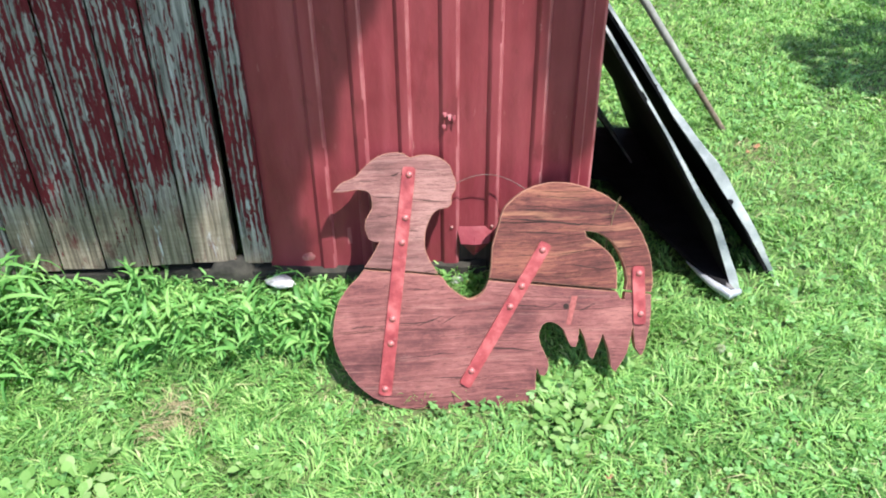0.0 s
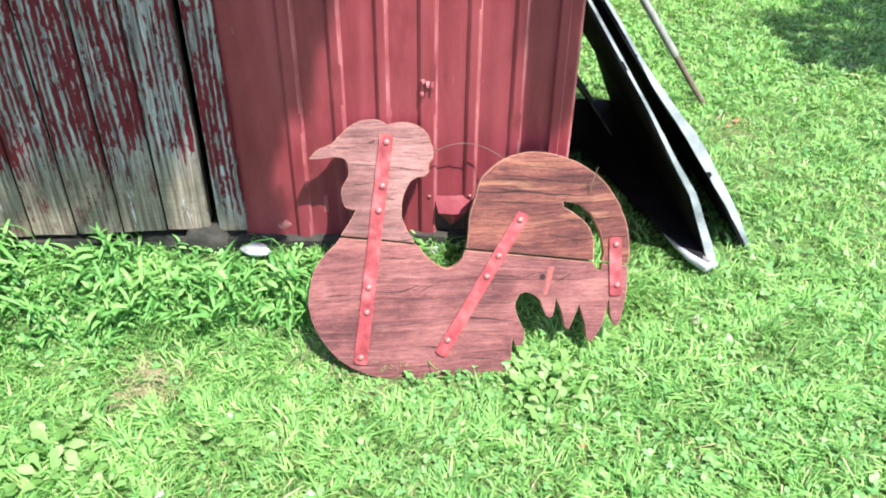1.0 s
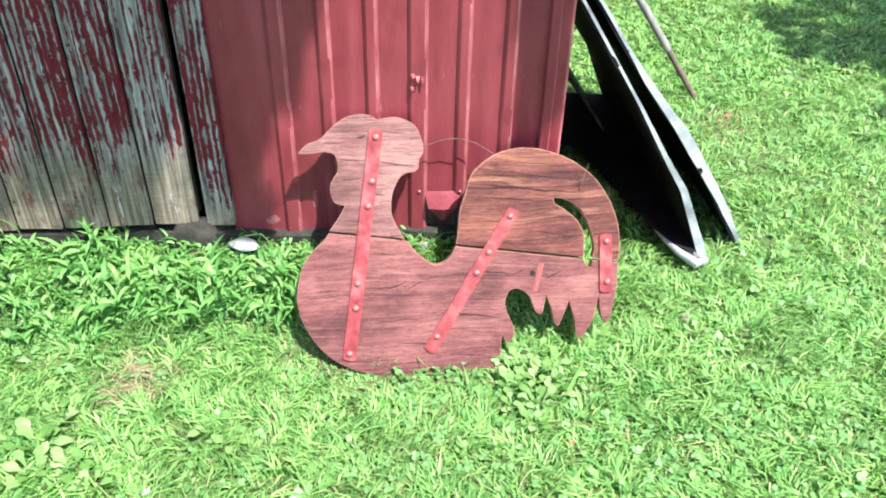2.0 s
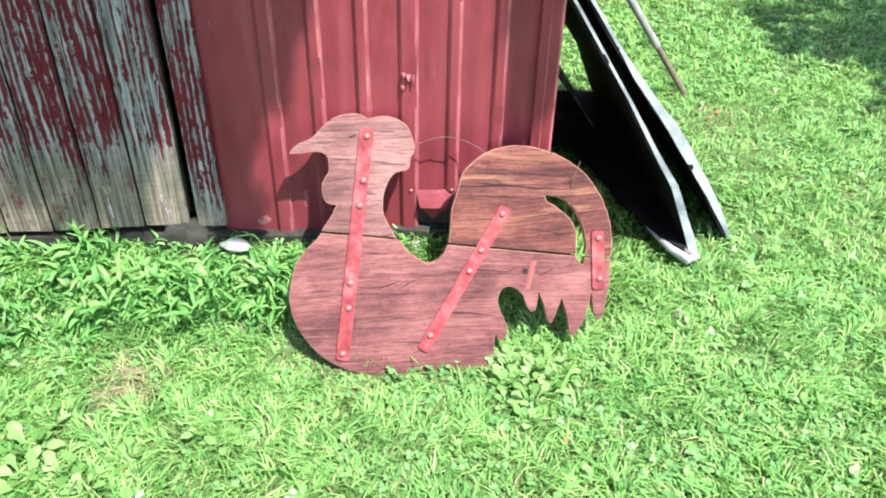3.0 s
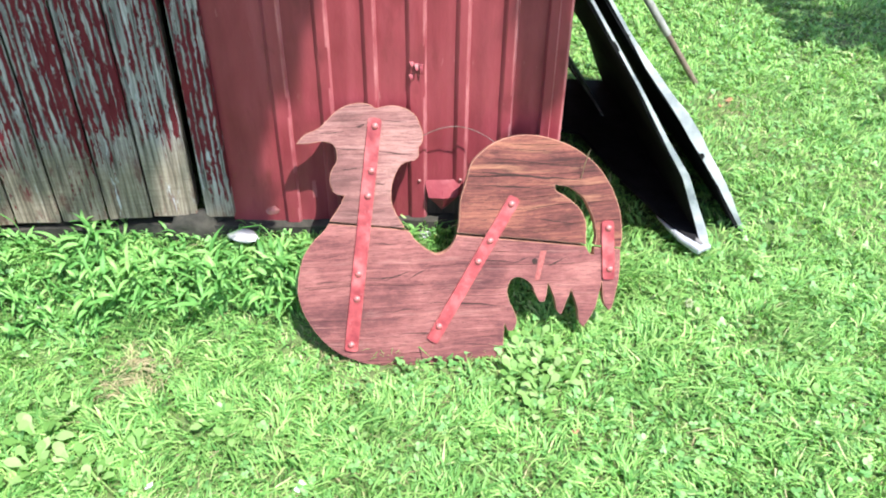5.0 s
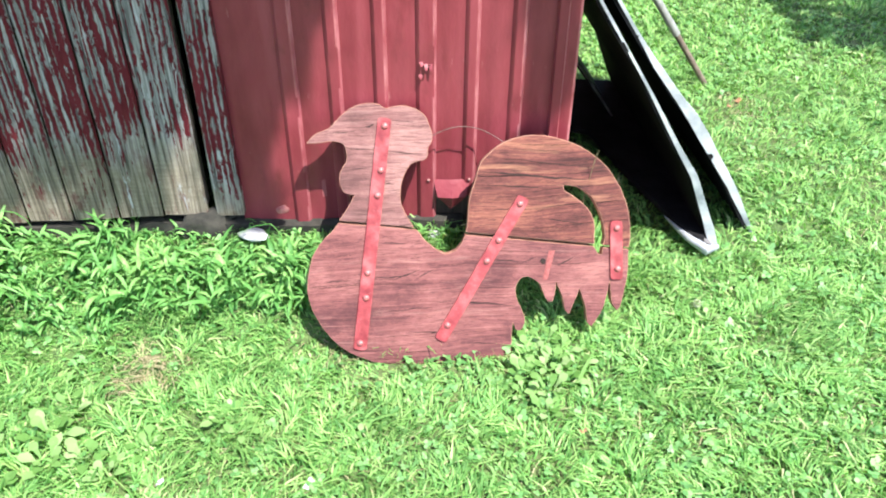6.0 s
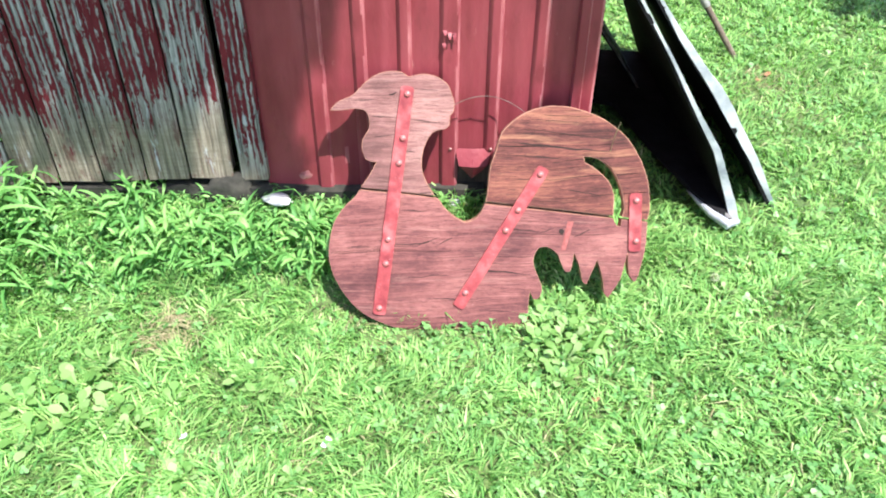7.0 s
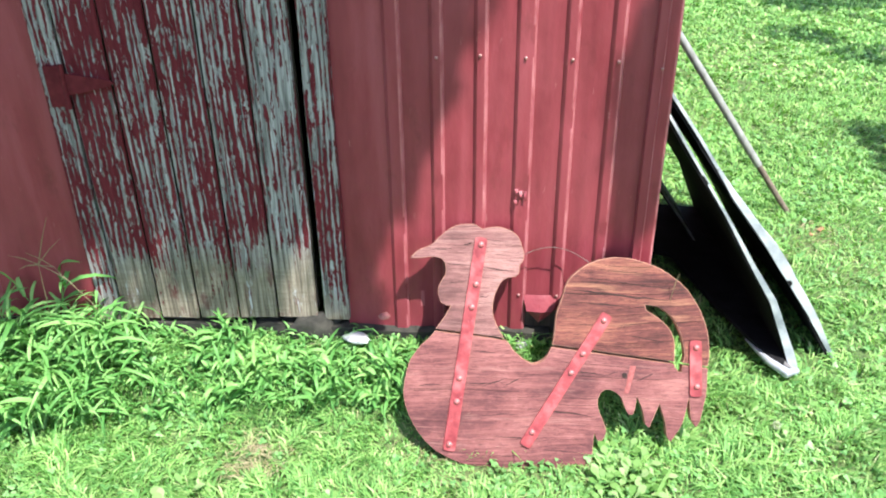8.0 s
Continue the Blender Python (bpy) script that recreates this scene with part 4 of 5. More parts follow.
def shade_trees():
    cl = []
    for x, z, r, n in ((-1.42, 1.40, 0.34, 330), (-1.25, 0.95, 0.34, 300), (-0.95, 1.25, 0.36, 330), (-0.85, 0.80, 0.27, 220), (-0.62, 1.15, 0.25, 220),
                       (-0.52, 0.76, 0.15, 110), (-0.37, 1.00, 0.07, 34), (-0.56, 0.56, 0.06, 34), (-1.72, 1.25, 0.35, 330), (-1.72, 0.72, 0.22, 210), (-1.66, 0.42, 0.14, 90), (-1.75, 0.9, 0.4, 430), (-1.8, 0.5, 0.3, 260), (-2.1, 1.3, 0.5, 380), (-1.1, 0.62, 0.16, 70), (-0.38, 1.30, 0.13, 80), (-1.6, 1.9, 0.5, 420), (-0.8, 1.9, 0.5, 420), (0.275, 1.16, 0.05, 26), (0.278, 1.02, 0.045, 24), (0.280, 0.88, 0.045, 24), (0.278, 0.74, 0.045, 24), (0.272, 0.60, 0.045, 22), (-0.30, 1.50, 0.22, 200), (-0.42, 1.05, 0.14, 100), (-0.65, 0.54, 0.07, 42), (-0.635, 0.38, 0.07, 42), (-0.61, 0.22, 0.06, 30)):
        cl.append((*up_sun(x, 0.0, z, 3.6), r, int(n * 0.95)))
    hub = Vector(up_sun(-1.0, 0, 1.3, 3.6))
    a = Vector((-5.0, -3.2, 4.2))
    limbs = [([(-5.05, -3.2, 1.6), tuple(a)], [0.16, 0.13]),
             ([tuple(a), tuple(a.lerp(hub, 0.5) + Vector((0, 0, 0.5))), tuple(hub)], [0.10, 0.06, 0.025]),
             ([tuple(a), (-5.4, -3.5, 5.6), (-5.5, -3.4, 7.0)], [0.12, 0.07, 0.03])]
    cl += [(-5.4, -3.4, 6.6, 1.3, 500), (-5.0, -3.6, 5.6, 1.0, 300)]
    tree((-5.05, -3.2, LAWN - 0.05), limbs, cl, 0.075, 3, "leafy tree whose limb reaches toward the barn")
    c2 = []
    for x, y, r, n in ((2.35, 2.05, 0.32, 200), (2.9, 2.6, 0.55, 460), (2.2, 2.5, 0.25, 90), (3.6, 2.4, 0.6, 420), (3.4, 3.5, 0.55, 330), (2.9, 4.3, 0.35, 130), (2.5, 4.9, 0.35, 120), (3.4, 6.6, 0.7, 420), (2.9, 6.2, 0.4, 170),
                       (4.5, 3.6, 0.8, 420), (4.4, 5.2, 0.8, 380), (2.1, 2.0, 0.14, 30), (2.55, 1.75, 0.26, 150), (2.5, 1.35, 0.22, 90), (2.25, 1.2, 0.12, 30), (2.75, 2.15, 0.3, 200)):
        c2.append((*up_sun(x, y, 0.0, 4.2), r, n))
    limbs = [([(6.1, 1.2, 1.8), (6.0, 1.25, 3.0)], [0.17, 0.13]),
             ([(6.0, 1.25, 3.0), (4.8, 0.8, 4.0), (3.7, 0.2, 4.3)], [0.1, 0.06, 0.03]),
             ([(6.0, 1.25, 3.0), (5.3, 2.2, 4.0), (4.6, 3.9, 4.3)], [0.1, 0.06, 0.03])]
    tree((6.15, 1.2, LAWN - 0.05), limbs, c2, 0.085, 8, "leafy yard tree beside the lawn")


shade_trees()


# ---------------------------------------------------------------- lawn and weeds
rng = np.random.default_rng(11)


def blades(x, y, h, w, lean, rnd, z=None, curl=1.0):
    """Two-piece blades: verts and faces as flat arrays."""
    n = len(x)
    z = ground_z(x, y) - 0.004 if z is None else z
    drift = 2.2 * np.sin(13 * x + 3 * np.sin(9 * y)) + 2.2 * np.sin(15 * y + 3 * np.sin(8 * x) + 1.7)
    yaw = drift + rnd.normal(0, 0.85, n)
    dx, dy = np.cos(yaw), np.sin(yaw)
    tw = rnd.uniform(-0.9, 0.9, n)
    sx, sy = -np.sin(yaw + tw), np.cos(yaw + tw)
    p0 = np.stack([x, y, z], 1)
    mid = p0 + np.stack([dx * lean * h * 0.35, dy * lean * h * 0.35, h * 0.62], 1)
    tip = p0 + np.stack([dx * lean * h * (0.9 + 0.3 * curl), dy * lean * h * (0.9 + 0.3 * curl), h * (1.0 - 0.25 * lean * curl)], 1)
    s = np.stack([sx, sy, np.zeros(n)], 1) * (w / 2)[:, None]
    V = np.stack([p0 - s * 0.7, p0 + s * 0.7, mid + s, mid - s, tip], 1).reshape(-1, 3)
    b = np.arange(n)[:, None] * 5
    F = np.concatenate([b, b + 1, b + 2, b + 3, b + 3, b + 2, b + 4], 1).ravel()
    return V, F, np.tile([4, 3], n)


def under_things(x, y):
    """Where the barn, the flat panel or the rooster's foot stand, no grass grows."""
    barn_in = (y > -0.03) & (x < CORNER + 0.02)
    panel = (x > 0.38) & (x < 1.0) & (y > 0.16) & (y < 1.30 - 0.3 * (x - 0.4)) & (x > 0.86 - 0.30 * (y - 0.12))
    behind = (y > -0.34) & (y < -0.16) & (x > -0.36) & (x < 0.10)
    return barn_in | panel | behind


def thin(x, y):
    """How full the lawn stands: worn patches near the front and to the right."""
    f = np.ones_like(x)
    for cx, cy, r, d in ((-0.88, -0.41, 0.085, 0.8), (-0.905, -0.355, 0.035, 0.9), (1.39, 1.16, 0.10, 0.5), (-0.55, -0.86, 0.12, 0.35), (0.95, -0.75, 0.10, 0.3), (-0.36, -0.30, 0.06, 0.6), (0.30, -0.72, 0.08, 0.4)):
        f *= 1 - d * np.exp(-(((x - cx) / 1.5) ** 2 + (y - cy) ** 2) / (r * r))
    return f


def lawn():
    sets = []
    for (x0, x1, y0, y1, per, hh, ww) in ((-2.1, 1.7, -1.35, 0.05, 15000, 0.050, 0.0050), (0.36, 3.2, 0.05, 1.6, 6800, 0.046, 0.0054),
                                          (0.36, 4.2, 1.6, 3.4, 5200, 0.040, 0.0085), (0.36, 6.2, 3.4, 9.0, 2400, 0.042, 0.016), (1.7, 2.6, -1.35, 0.05, 3000, 0.04, 0.005)):
        n = int(per * (x1 - x0) * (y1 - y0))
        x, y = rng.uniform(x0, x1, n), rng.uniform(y0, y1, n)
        keep = ~under_things(x, y) & (rng.random(n) < thin(x, y))
        x, y = x[keep], y[keep]
        n = len(x)
        tuft = 0.78 + 0.30 * np.sin(9 * x + 4 * np.sin(5 * y)) * np.sin(8 * y + 3 * np.sin(6 * x)) + 0.22 * np.sin(27 * x + 3 * np.sin(19 * y)) * np.sin(25 * y + 2 * np.sin(17 * x))
        tuft = np.where((x > -0.34) & (x < 0.20) & (y > -0.50) & (y < -0.36), tuft * 0.45, tuft)
        h = hh * rng.uniform(0.45, 1.35, n) * tuft
        w = ww * rng.uniform(0.6, 1.5, n)
        sets.append(blades(x, y, h, w, rng.uniform(0.3, 1.5, n), rng))
    V = np.concatenate([s[0] for s in sets])
    off = np.cumsum([0] + [len(s[0]) for s in sets[:-1]])
    F = np.concatenate([s[1] + o for s, o in zip(sets, off)])
    S = np.concatenate([s[2] for s in sets])
    tagged(new("lawn_grass", fast_mesh("lawn_grass", V, F, S, GRASS)), "short bright green lawn grass in sun", "grass", kind="stuff")
    # dry blades lying in the worn patches
    xs, ys = [], []
    for cx, cy, r, n in ((-0.875, -0.42, 0.055, 260), (-0.55, -0.86, 0.15, 160), (1.39, 1.16, 0.08, 120), (0.95, -0.75, 0.15, 110), (-0.36, -0.32, 0.05, 60), (0.9, 0.0, 1.2, 500), (-0.6, -0.7, 0.7, 350)):
        xs.append(rng.normal(cx, r * 1.3, n))
        ys.append(rng.normal(cy, r, n))
    x, y = np.concatenate(xs), np.concatenate(ys)
    keep = ~under_things(x, y)
    x, y = x[keep], y[keep]
    n = len(x)
    V, F, S = blades(x, y, rng.uniform(0.012, 0.03, n), rng.uniform(0.002, 0.0042, n), rng.uniform(1.5, 3.0, n), rng, ground_z(x, y) + 0.004)
    tagged(new("dry_grass", fast_mesh("dry_grass", V, F, S, STRAW)), "dry straw-coloured blades in worn lawn patches", "grass", kind="stuff")


def clover():
    n0 = 5600
    x = np.concatenate([rng.uniform(-1.7, 1.6, n0), rng.uniform(0.4, 3.2, 4000)])
    y = np.concatenate([rng.uniform(-1.3, -0.05, n0), rng.uniform(0.0, 2.6, 4000)])
    den = 0.5 + 0.5 * np.sin(4.1 * x + 2 * np.sin(3 * y)) * np.sin(4.7 * y - 1.3 * x)
    keep = ~under_things(x, y) & (rng.random(len(x)) < den * thin(x, y))
    x, y = x[keep], y[keep]
    n = len(x)
    z = ground_z(x, y) + rng.uniform(0.010, 0.030, n)
    V, base = [], 0
    yaw = rng.uniform(0, math.tau, n)
    r = rng.uniform(0.0035, 0.0085, n)
    tilt = rng.normal(0, 0.35, (n, 2))
    for k in range(3):
        a = yaw + k * math.tau / 3
        cx, cy = x + np.cos(a) * r, y + np.sin(a) * r
        ring = []
        for j in range(6):
            b = a + j * math.tau / 6
            px, py = np.cos(b) * r * 0.95, np.sin(b) * r * 0.95
            ring.append(np.stack([cx + px, cy + py, z + (cx + px - x) * tilt[:, 0] + (cy + py - y) * tilt[:, 1] + 0.12 * r], 1))
        V.append(np.stack(ring, 1).reshape(-1, 3))
    V = np.concatenate(V)
    q = len(V) // 6
    tagged(new("clover", fast_mesh("clover", V, np.arange(q * 6), np.full(q, 6), CLOVER)), "small clover leaves among the grass", "clover", kind="stuff")


lawn()
clover()


def strap_leaf(bm, base, yaw, length, width, rise, droop, segs=6, fold=0.25):
    """A long pointed leaf, arching up and over, folded along its midrib."""
    d = Vector((math.cos(yaw), math.sin(yaw), 0))
    s = Vector((-d.y, d.x, 0))
    prev = None
    for k in range(segs + 1):
        t = k / segs
        ang = rise - droop * t
        p = base.copy()
        st = length / segs
        for i in range(k):
            a = rise - droop * (i + 0.5) / segs
            p += (d * math.cos(a) + Vector((0, 0, 1)) * math.sin(a)) * st
        w = width * 0.5 * min(1.0, 0.45 + 2.2 * t) * (1 - t ** 2.4)
        up = Vector((0, 0, 1)) * math.cos(ang) - d * math.sin(ang)
        row = [bm.verts.new(p - s * w + up * w * fold), bm.verts.new(p), bm.verts.new(p + s * w + up * w * fold)]
        if prev:
            bm.faces.new((prev[0], prev[1], row[1], row[0]))
            bm.faces.new((prev[1], prev[2], row[2], row[1]))
        prev = row


def weed_model(seed, height, leaves, length, width):
    """Several leaning stems, each with blades set along it, the upper ones hanging over."""
    r = random.Random(seed)
    plant = tagged(new("grassy_weed"), "lush broad-bladed green weed at the barn's foot", "weed", group="weeds along the barn")
    shapes = []
    for k in range(7):
        bm = bmesh.new()
        strap_leaf(bm, Vector((0, 0, 0)), 0, length * r.uniform(0.55, 1.25), width * r.uniform(0.75, 1.25), r.uniform(0.3, 1.35), r.uniform(1.0, 2.3), 5)
        shapes.append(mesh_of(bm, "leaf", WEED, smooth=70))
    stalks = []
    for k in range(5):
        yaw = r.uniform(0, math.tau)
        tilt = r.uniform(0.1, 0.95)
        root = Vector((r.uniform(-0.035, 0.035), r.uniform(-0.03, 0.03), 0))
        top = root + Vector((math.cos(yaw) * tilt, math.sin(yaw) * tilt, 1)).normalized() * height * r.uniform(0.55, 1.15)
        stalks.append((root, top, yaw))
        part("stem", tube([tuple(root - Vector((0, 0, 0.01))), tuple(root.lerp(top, 0.5) + Vector((0, 0, 0.008))), tuple(top)], [0.0022, 0.0018, 0.001], 4, False), WEED, plant, "", 60)
    for k in range(leaves):
        root, top, yaw = stalks[k % 5]
        p = root.lerp(top, r.uniform(0.2, 1.0))
        part("leaf", shapes[k % 7], WEED, plant).matrix_basis = pose(p.x, p.y, p.z + 0.003, r.uniform(-25, 25), r.uniform(-15, 20), math.degrees(yaw + r.uniform(-2.2, 2.2)))
    return plant


def weeds():
    models = [weed_model(k, 0.080 + 0.018 * (k % 3), 22 + 2 * (k % 2), 0.066 + 0.009 * (k % 3), 0.0120 + 0.0012 * (k % 4)) for k in range(6)]
    tall = [weed_model(20 + k, 0.18, 30, 0.15, 0.0125) for k in range(2)]
    r = random.Random(5)
    spots = []
    for i in range(128):
        x = r.uniform(-1.95, -0.38)
        wide = 0.25 if x < -1.0 else 0.20
        y = -0.04 - wide * r.random() ** 0.85
        if x > -0.95 and y > -0.13:
            y -= 0.09
        spots.append((x, y, r.choice(models), r.uniform(0.65, 1.15) * (1.0 if y < -0.10 else 0.85) * (0.75 if y < -0.22 else 1.0)))
    for i in range(32):
        spots.append((r.uniform(-1.85, -1.36), r.uniform(-0.32, -0.05), r.choice(tall), r.uniform(0.75, 1.45)))
    for i in range(20):
        spots.append((-1.25 + 0.04 * i + r.uniform(-0.02, 0.02), r.uniform(-0.08, -0.02), r.choice(models), r.uniform(0.3, 0.6)))
    for x, y, sc in ((-0.44, -0.10, 0.8), (-0.40, -0.16, 0.7), (0.02, -0.06, 0.5), (-0.02, -0.10, 0.45)):
        spots.append((x, y, models[1], sc))
    used = set()
    for x, y, mod, sc in spots:
        m = pose(x, y, float(ground_z(np.float64(x), np.float64(y))) - 0.004, 0, 0, r.uniform(0, 360)) @ Matrix.Diagonal((sc, sc, sc, 1))
        if mod in used:
            ob = copy_thing(mod, m)
            ob.scale = (sc, sc, sc)
        else:
            mod.matrix_basis = m
            used.add(mod)


weeds()


def oval_leaf(bm, length, width, rise, droop, stem):
    """A rounded leaf on a short stalk, cupped along its midrib, with a wavy rim."""
    segs = 6
    p = Vector((0, 0, 0))
    rows = [[bm.verts.new(p + Vector((0, k * 0.0012, 0))) for k in (-1, 0, 1)]]
    p = p + Vector((math.cos(rise), 0, math.sin(rise))) * stem
    for j in range(segs + 1):
        t = j / segs
        a = rise - droop * (0.4 + 0.6 * t)
        w = max(width * 0.5 * math.sin(math.pi * min(0.10 + 0.90 * t, 0.985)) ** 0.62, 0.0012)
        lift = 0.18 * w + 0.0015 * math.sin(9 * t)
        rows.append([bm.verts.new(p + Vector((0, -w, lift))), bm.verts.new(p), bm.verts.new(p + Vector((0, w, lift - 0.001)))])
        p = p + Vector((math.cos(a), 0, math.sin(a))) * (length / segs)
    for a, c in zip(rows, rows[1:]):
        for k in range(2):
            bm.faces.new((a[k], a[k + 1], c[k + 1], c[k]))


def broadleaf_model(seed, count, length, width):
    r = random.Random(seed)
    plant = tagged(new("broadleaf_weed"), "low rosette of pale green broad leaves", "weed", group="broadleaf weeds in the lawn")
    for k in range(count):
        bm = bmesh.new()
        oval_leaf(bm, length * r.uniform(0.65, 1.2), width * r.uniform(0.75, 1.2), r.uniform(0.5, 1.25), r.uniform(0.5, 1.3), r.uniform(0.012, 0.034))
        a = k * 2.4 + r.uniform(-0.4, 0.4)
        d = r.uniform(0.0, 0.022)
        part("leaf", bm, BROAD, plant, "", 70).matrix_basis = pose(math.cos(a) * d, math.sin(a) * d, 0.004 + 0.014 * r.random(), 0, 0, math.degrees(a))
    return plant


def broadleaves():
    models = [broadleaf_model(k, 10, 0.032, 0.024) for k in range(3)]
    r = random.Random(9)
    for i, (x, y, sc) in enumerate(((0.27, -0.47, 1.05), (0.23, -0.40, 1.0), (0.31, -0.42, 0.9), (0.20, -0.49, 0.9), (0.31, -0.52, 0.9), (0.26, -0.56, 0.95), (0.24, -0.63, 0.8), (0.36, -0.46, 0.75), (0.28, -0.36, 0.8), (0.19, -0.57, 0.7),
                                    (-1.065, -0.667, 1.25), (-1.03, -0.59, 0.9), (-1.04, -0.764, 1.05), (-0.947, -0.75, 1.0), (-1.13, -0.84, 1.0), (-0.88, -0.80, 0.9), (-0.62, -0.64, 0.9), (-0.57, -0.68, 0.8), (-0.25, -0.70, 0.6),
                                    (0.80, -0.27, 0.7), (0.55, -0.60, 0.5), (0.62, -0.85, 0.6), (-0.45, -0.95, 0.7), (1.05, -0.45, 0.6), (1.2, 0.1, 0.6), (1.5, 0.7, 0.6), (-0.80, -0.72, 0.8), (-1.2, -0.72, 1.1), (-0.72, -0.95, 0.8),
                                    (0.70, -0.16, 0.8), (0.66, -0.30, 0.6), (0.92, -0.12, 0.6), (-0.30, -0.62, 0.6), (0.48, -0.30, 0.7), (0.52, -0.42, 0.6), (1.02, -0.62, 0.7), (0.05, -0.72, 0.6), (-0.12, -0.60, 0.5), (1.75, 1.25, 0.9), (1.95, 1.0, 0.9), (1.62, 1.45, 0.8))):
        m = pose(x, y, float(ground_z(np.float64(x), np.float64(y))) + 0.006, 0, 0, r.uniform(0, 360)) @ Matrix.Diagonal((sc, sc, sc, 1))
        if i < 3:
            models[i].matrix_basis = m
        else:
            ob = copy_thing(models[i % 3], m)
            ob.scale = (sc, sc, sc)


broadleaves()


# ---------------------------------------------------------------- small things
def pale_blade(x, y, yaw, length, width):
    bm = bmesh.new()
    strap_leaf(bm, Vector((0, 0, 0)), 0, length, width, 0.45, 0.5, 7, 0.15)
    ob = part("dry_blade", bm, BROAD, None, "", 70)
    ob.matrix_basis = pose(x, y, float(ground_z(np.float64(x), np.float64(y))) + 0.012, 0, 0, yaw)
    return tagged(ob, "long pale green grass blade lying on the lawn", "grass blade")


pale_blade(0.341, -0.536, 58, 0.150, 0.012)
pale_blade(0.70, -0.34, 80, 0.07, 0.009)
def rock(name, place, size, mat, label, category, seed, turn=0.0):
    bm = bmesh.new()
    bmesh.ops.create_icosphere(bm, subdivisions=3, radius=1)
    for v in bm.verts:
        n = v.co.normalized()
        k = 1 + 0.35 * noise.noise(n * 1.3 + Vector((seed, 0, 0))) + 0.12 * noise.noise(n * 4 + Vector((0, seed, 0)))
        v.co = Vector((n.x * k * size[0], n.y * k * size[1], n.z * k * size[2]))
    ob = part(name, bm, mat, None, "", 45)
    ob.matrix_basis = pose(*place, 0, 0, turn)
    return tagged(ob, label, category)


rock("stone", (-0.598, -0.075, 0.196), (0.046, 0.026, 0.015), STONE_WHITE, "chalky white flat stone at the barn wall", "stone", 2.0, -14)
# this lump shares the footing's shade-darkened colour
rock("stone", (-0.75, -0.020, 0.200), (0.085, 0.035, 0.055), CONCRETE_SHADED, "grey lump of footing stone with shade in its colour", "stone", 5.0, 10)
# added red lump that stands in for a pinkish-brown reflection
rock("stone", (-0.502, -0.05, 0.272), (0.018, 0.014, 0.012), simple("red_reflection", (0.22, 0.06, 0.06), (0.40, 0.17, 0.16), 0.7, 30), "small red lump standing in for a reflection by the wall", "debris", 7.0, 30)
rock("stone", (-0.045, -0.045, 0.165), (0.022, 0.016, 0.012), STONE_WHITE, "small pale stone under the steel", "stone", 9.0, 20)


def scrap(place, size, mat, label, turn, name="litter"):
    bm = bmesh.new()
    bmesh.ops.create_grid(bm, x_segments=6, y_segments=4, size=0.5)
    for v in bm.verts:
        v.co = Vector((v.co.x * size, v.co.y * size * 0.55, 0.25 * size * noise.noise(v.co * 3 + Vector((turn, 0, 0))) + 0.2 * size * v.co.x ** 2))
    thicken(bm, bm.faces[:], 0.0008)
    ob = part(name, bm, mat, None, "", 50)
    x, y = place
    ob.matrix_basis = pose(x, y, float(ground_z(np.float64(x), np.float64(y))) + 0.022, 8, -10, turn)
    return tagged(ob, label, "litter" if mat is LITTER else "leaf")


scrap((-0.379, -0.845), 0.030, LITTER, "crumpled white scrap lying in the grass", 60)
scrap((-0.744, -0.831), 0.020, LITTER, "small white scrap lying in the grass", 20)
scrap((1.39, 1.18), 0.038, DEAD_LEAF, "dry brown leaf lying on the lawn", 40, "fallen_leaf")
scrap((1.33, 1.12), 0.026, DEAD_LEAF, "dry brown leaf lying on the lawn", 120, "fallen_leaf")
scrap((0.33, -0.70), 0.02, DEAD_LEAF, "dry brown leaf lying on the lawn", 10, "fallen_leaf")


def seed_stalk(points, branches, label, mat=STALK):
    ob = tagged(new("seed_stalk"), label, "weed")
    part("stem", tube(points, [0.0016] * (len(points) - 1) + [0.0008], 5), mat, ob, "", 60)
    tip = Vector(points[-1])
    for b in branches:
        part("spike", tube([tip, tip + Vector(b) * 0.5 + Vector((0, 0, 0.006)), tip + Vector(b)], [0.0013, 0.0015, 0.0006], 5), mat, ob, "", 60)


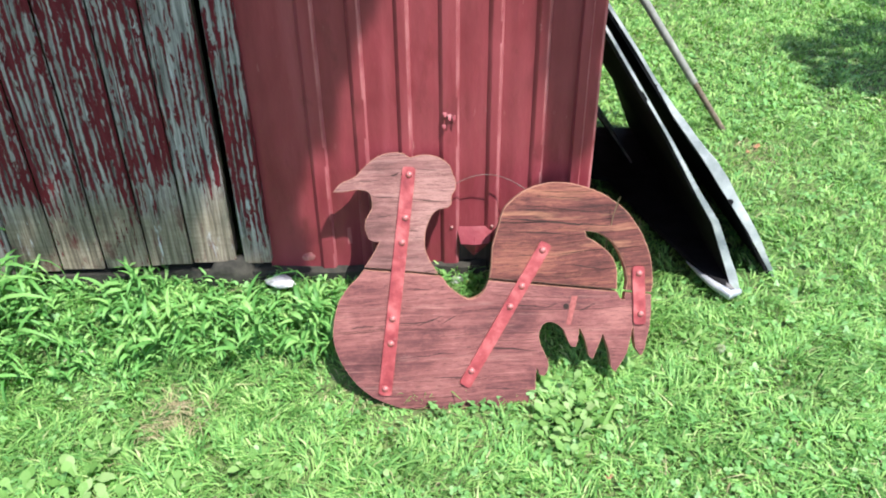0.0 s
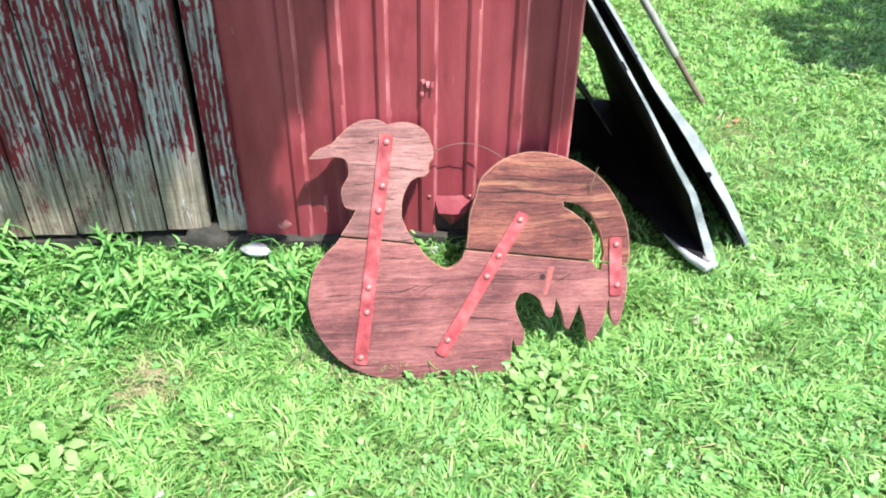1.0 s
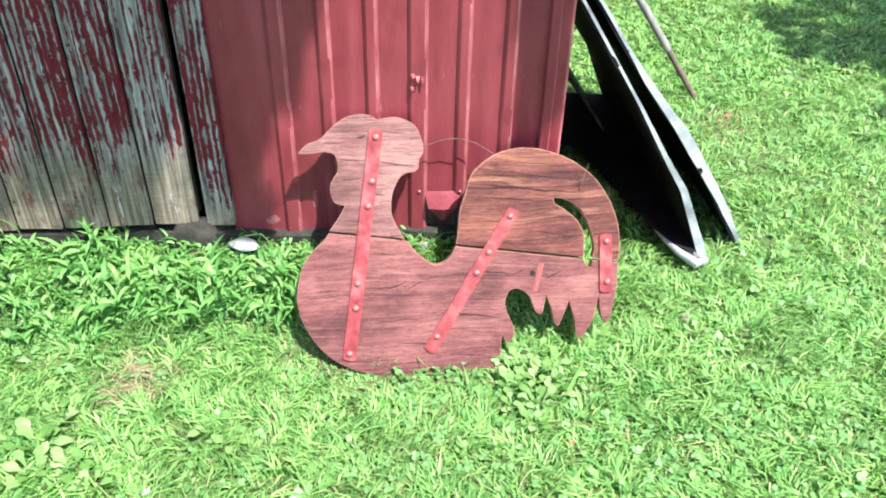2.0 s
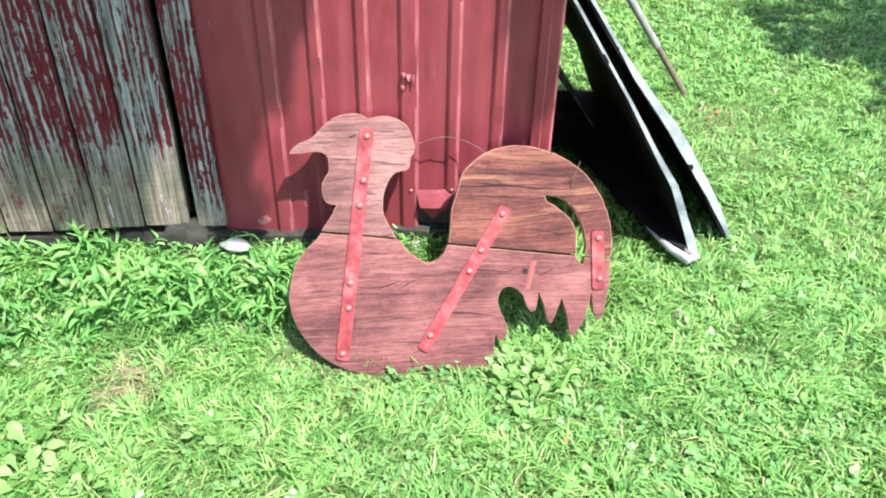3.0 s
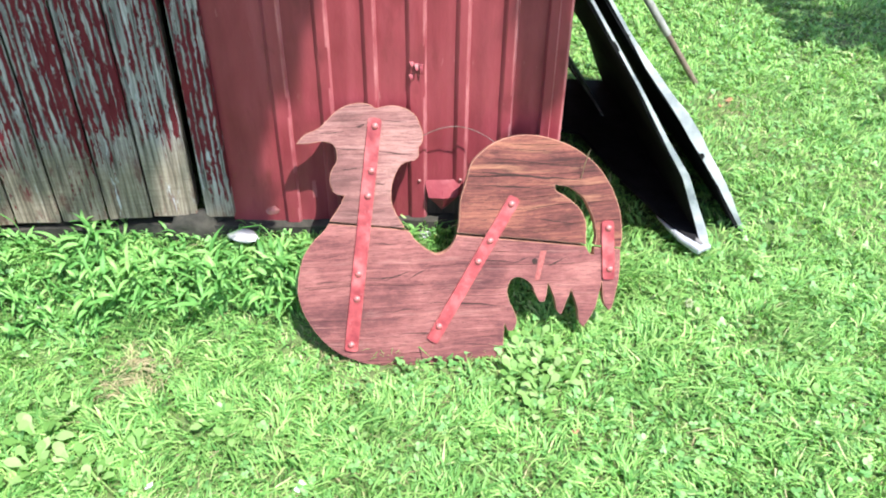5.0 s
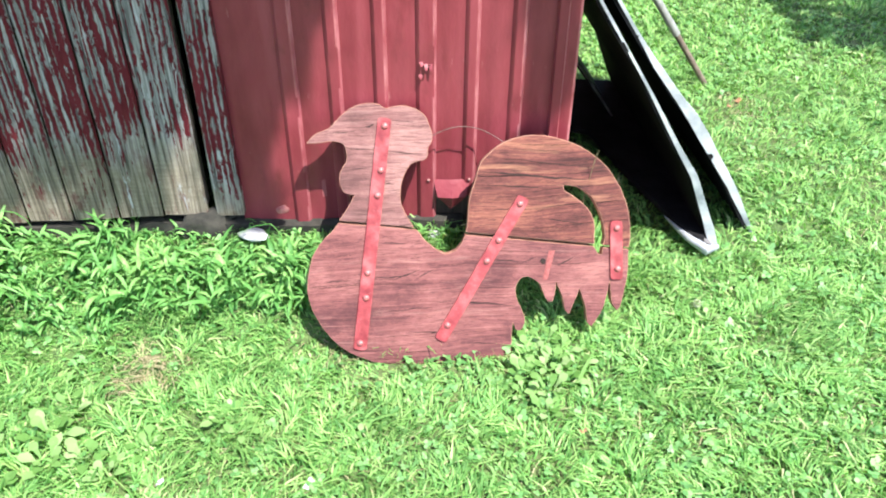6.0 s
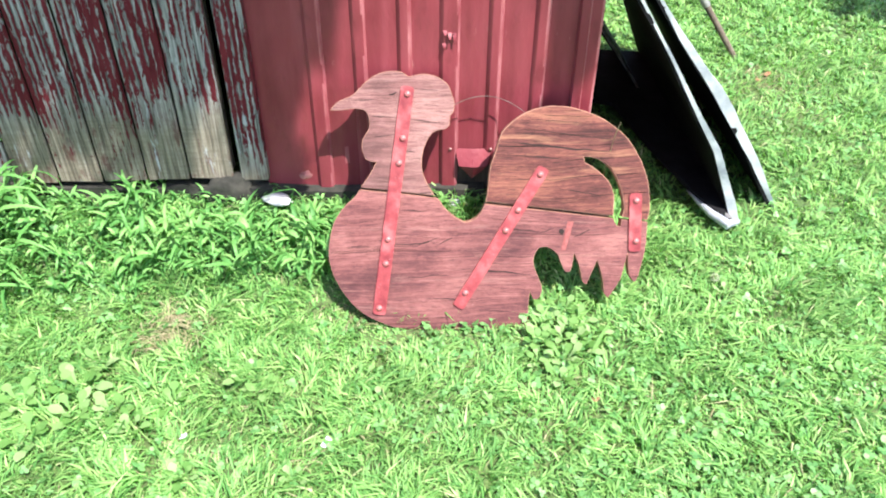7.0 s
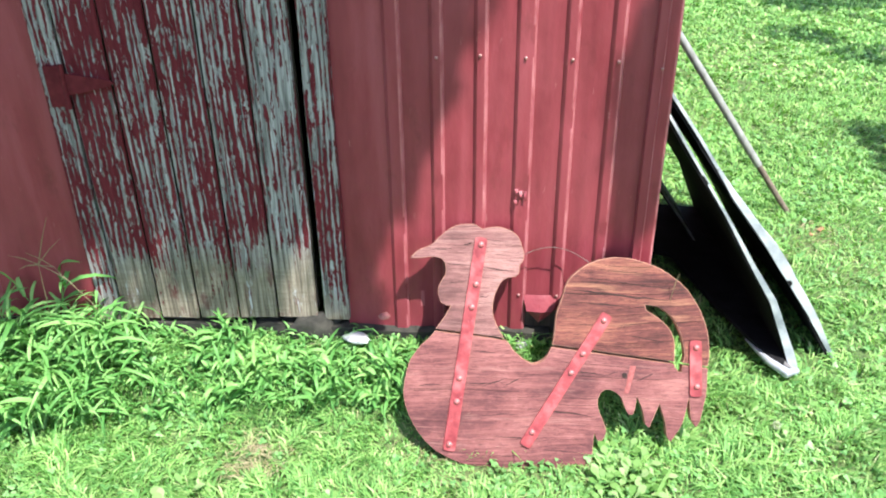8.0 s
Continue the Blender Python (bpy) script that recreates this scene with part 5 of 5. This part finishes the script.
seed_stalk([(-1.62, -0.12, 0.10), (-1.60, -0.14, 0.34), (-1.585, -0.15, 0.50)], [(0.10, -0.01, 0.10), (0.07, 0, 0.17), (-0.09, 0, 0.03), (-0.07, 0, -0.02), (0.10, 0, -0.07)], "tall dry crabgrass stalk before the red steel")
seed_stalk([(-1.40, -0.10, 0.12), (-1.46, -0.12, 0.34), (-1.55, -0.13, 0.48)], [(-0.10, 0, 0.0), (-0.08, 0, 0.05)], "dry arching grass stalk by the door frame")
seed_stalk([(0.375, -0.14, 0.02), (0.385, -0.15, 0.30), (0.405, -0.15, 0.47)], [(0.012, 0, 0.05)], "thin dry stalk behind the rooster's tail")
seed_stalk([(-0.545, -0.11, 0.12), (-0.55, -0.12, 0.20), (-0.53, -0.13, 0.275)], [(-0.09, -0.01, -0.02), (0.03, 0, -0.05)], "single weed stem by the white stone", WEED)


def clover_flower(x, y, r, label):
    """A pale round flower head of many small petals on a thin stalk."""
    rnd = random.Random(int(x * 1000))
    g = float(ground_z(np.float64(x), np.float64(y)))
    ob = tagged(new("clover_flower"), label, "flower")
    ob.matrix_basis = pose(x, y, g)
    part("stalk", tube([(0, 0, -0.005), (0.002, 0.001, 0.018), (0, 0, 0.036)], 0.0012, 5), CLOVER, ob, "", 60)
    bm = bmesh.new()
    for k in range(70):
        zz = 1 - 1.7 * (k + 0.5) / 70
        a = k * 2.39996
        q = math.sqrt(max(0.0, 1 - zz * zz))
        d = Vector((q * math.cos(a), q * math.sin(a), zz))
        side = d.cross(Vector((0.3, 0.1, 0.9))).normalized() * r * 0.16
        c = Vector((0, 0, 0.042))
        tip = c + d * r * rnd.uniform(0.9, 1.12)
        bm.faces.new([bm.verts.new(v) for v in (c + d * r * 0.3, c + d * r * 0.75 + side, tip, c + d * r * 0.75 - side)])
    part("flower_head", bm, PETAL, ob, "pale cream flower head")


PETAL = leaf_material("cream_petals", [(0.0, (0.50, 0.56, 0.36)), (1.0, (0.72, 0.74, 0.58))], 0.3, 0.6)
clover_flower(0.773, -0.228, 0.015, "pale clover flower standing in the lawn")
clover_flower(-1.19, -0.235, 0.009, "small pale clover flower by the weeds")
clover_flower(-1.235, -0.255, 0.008, "small pale clover flower by the weeds")
clover_flower(-0.52, -0.245, 0.009, "small pale clover flower by the weeds")
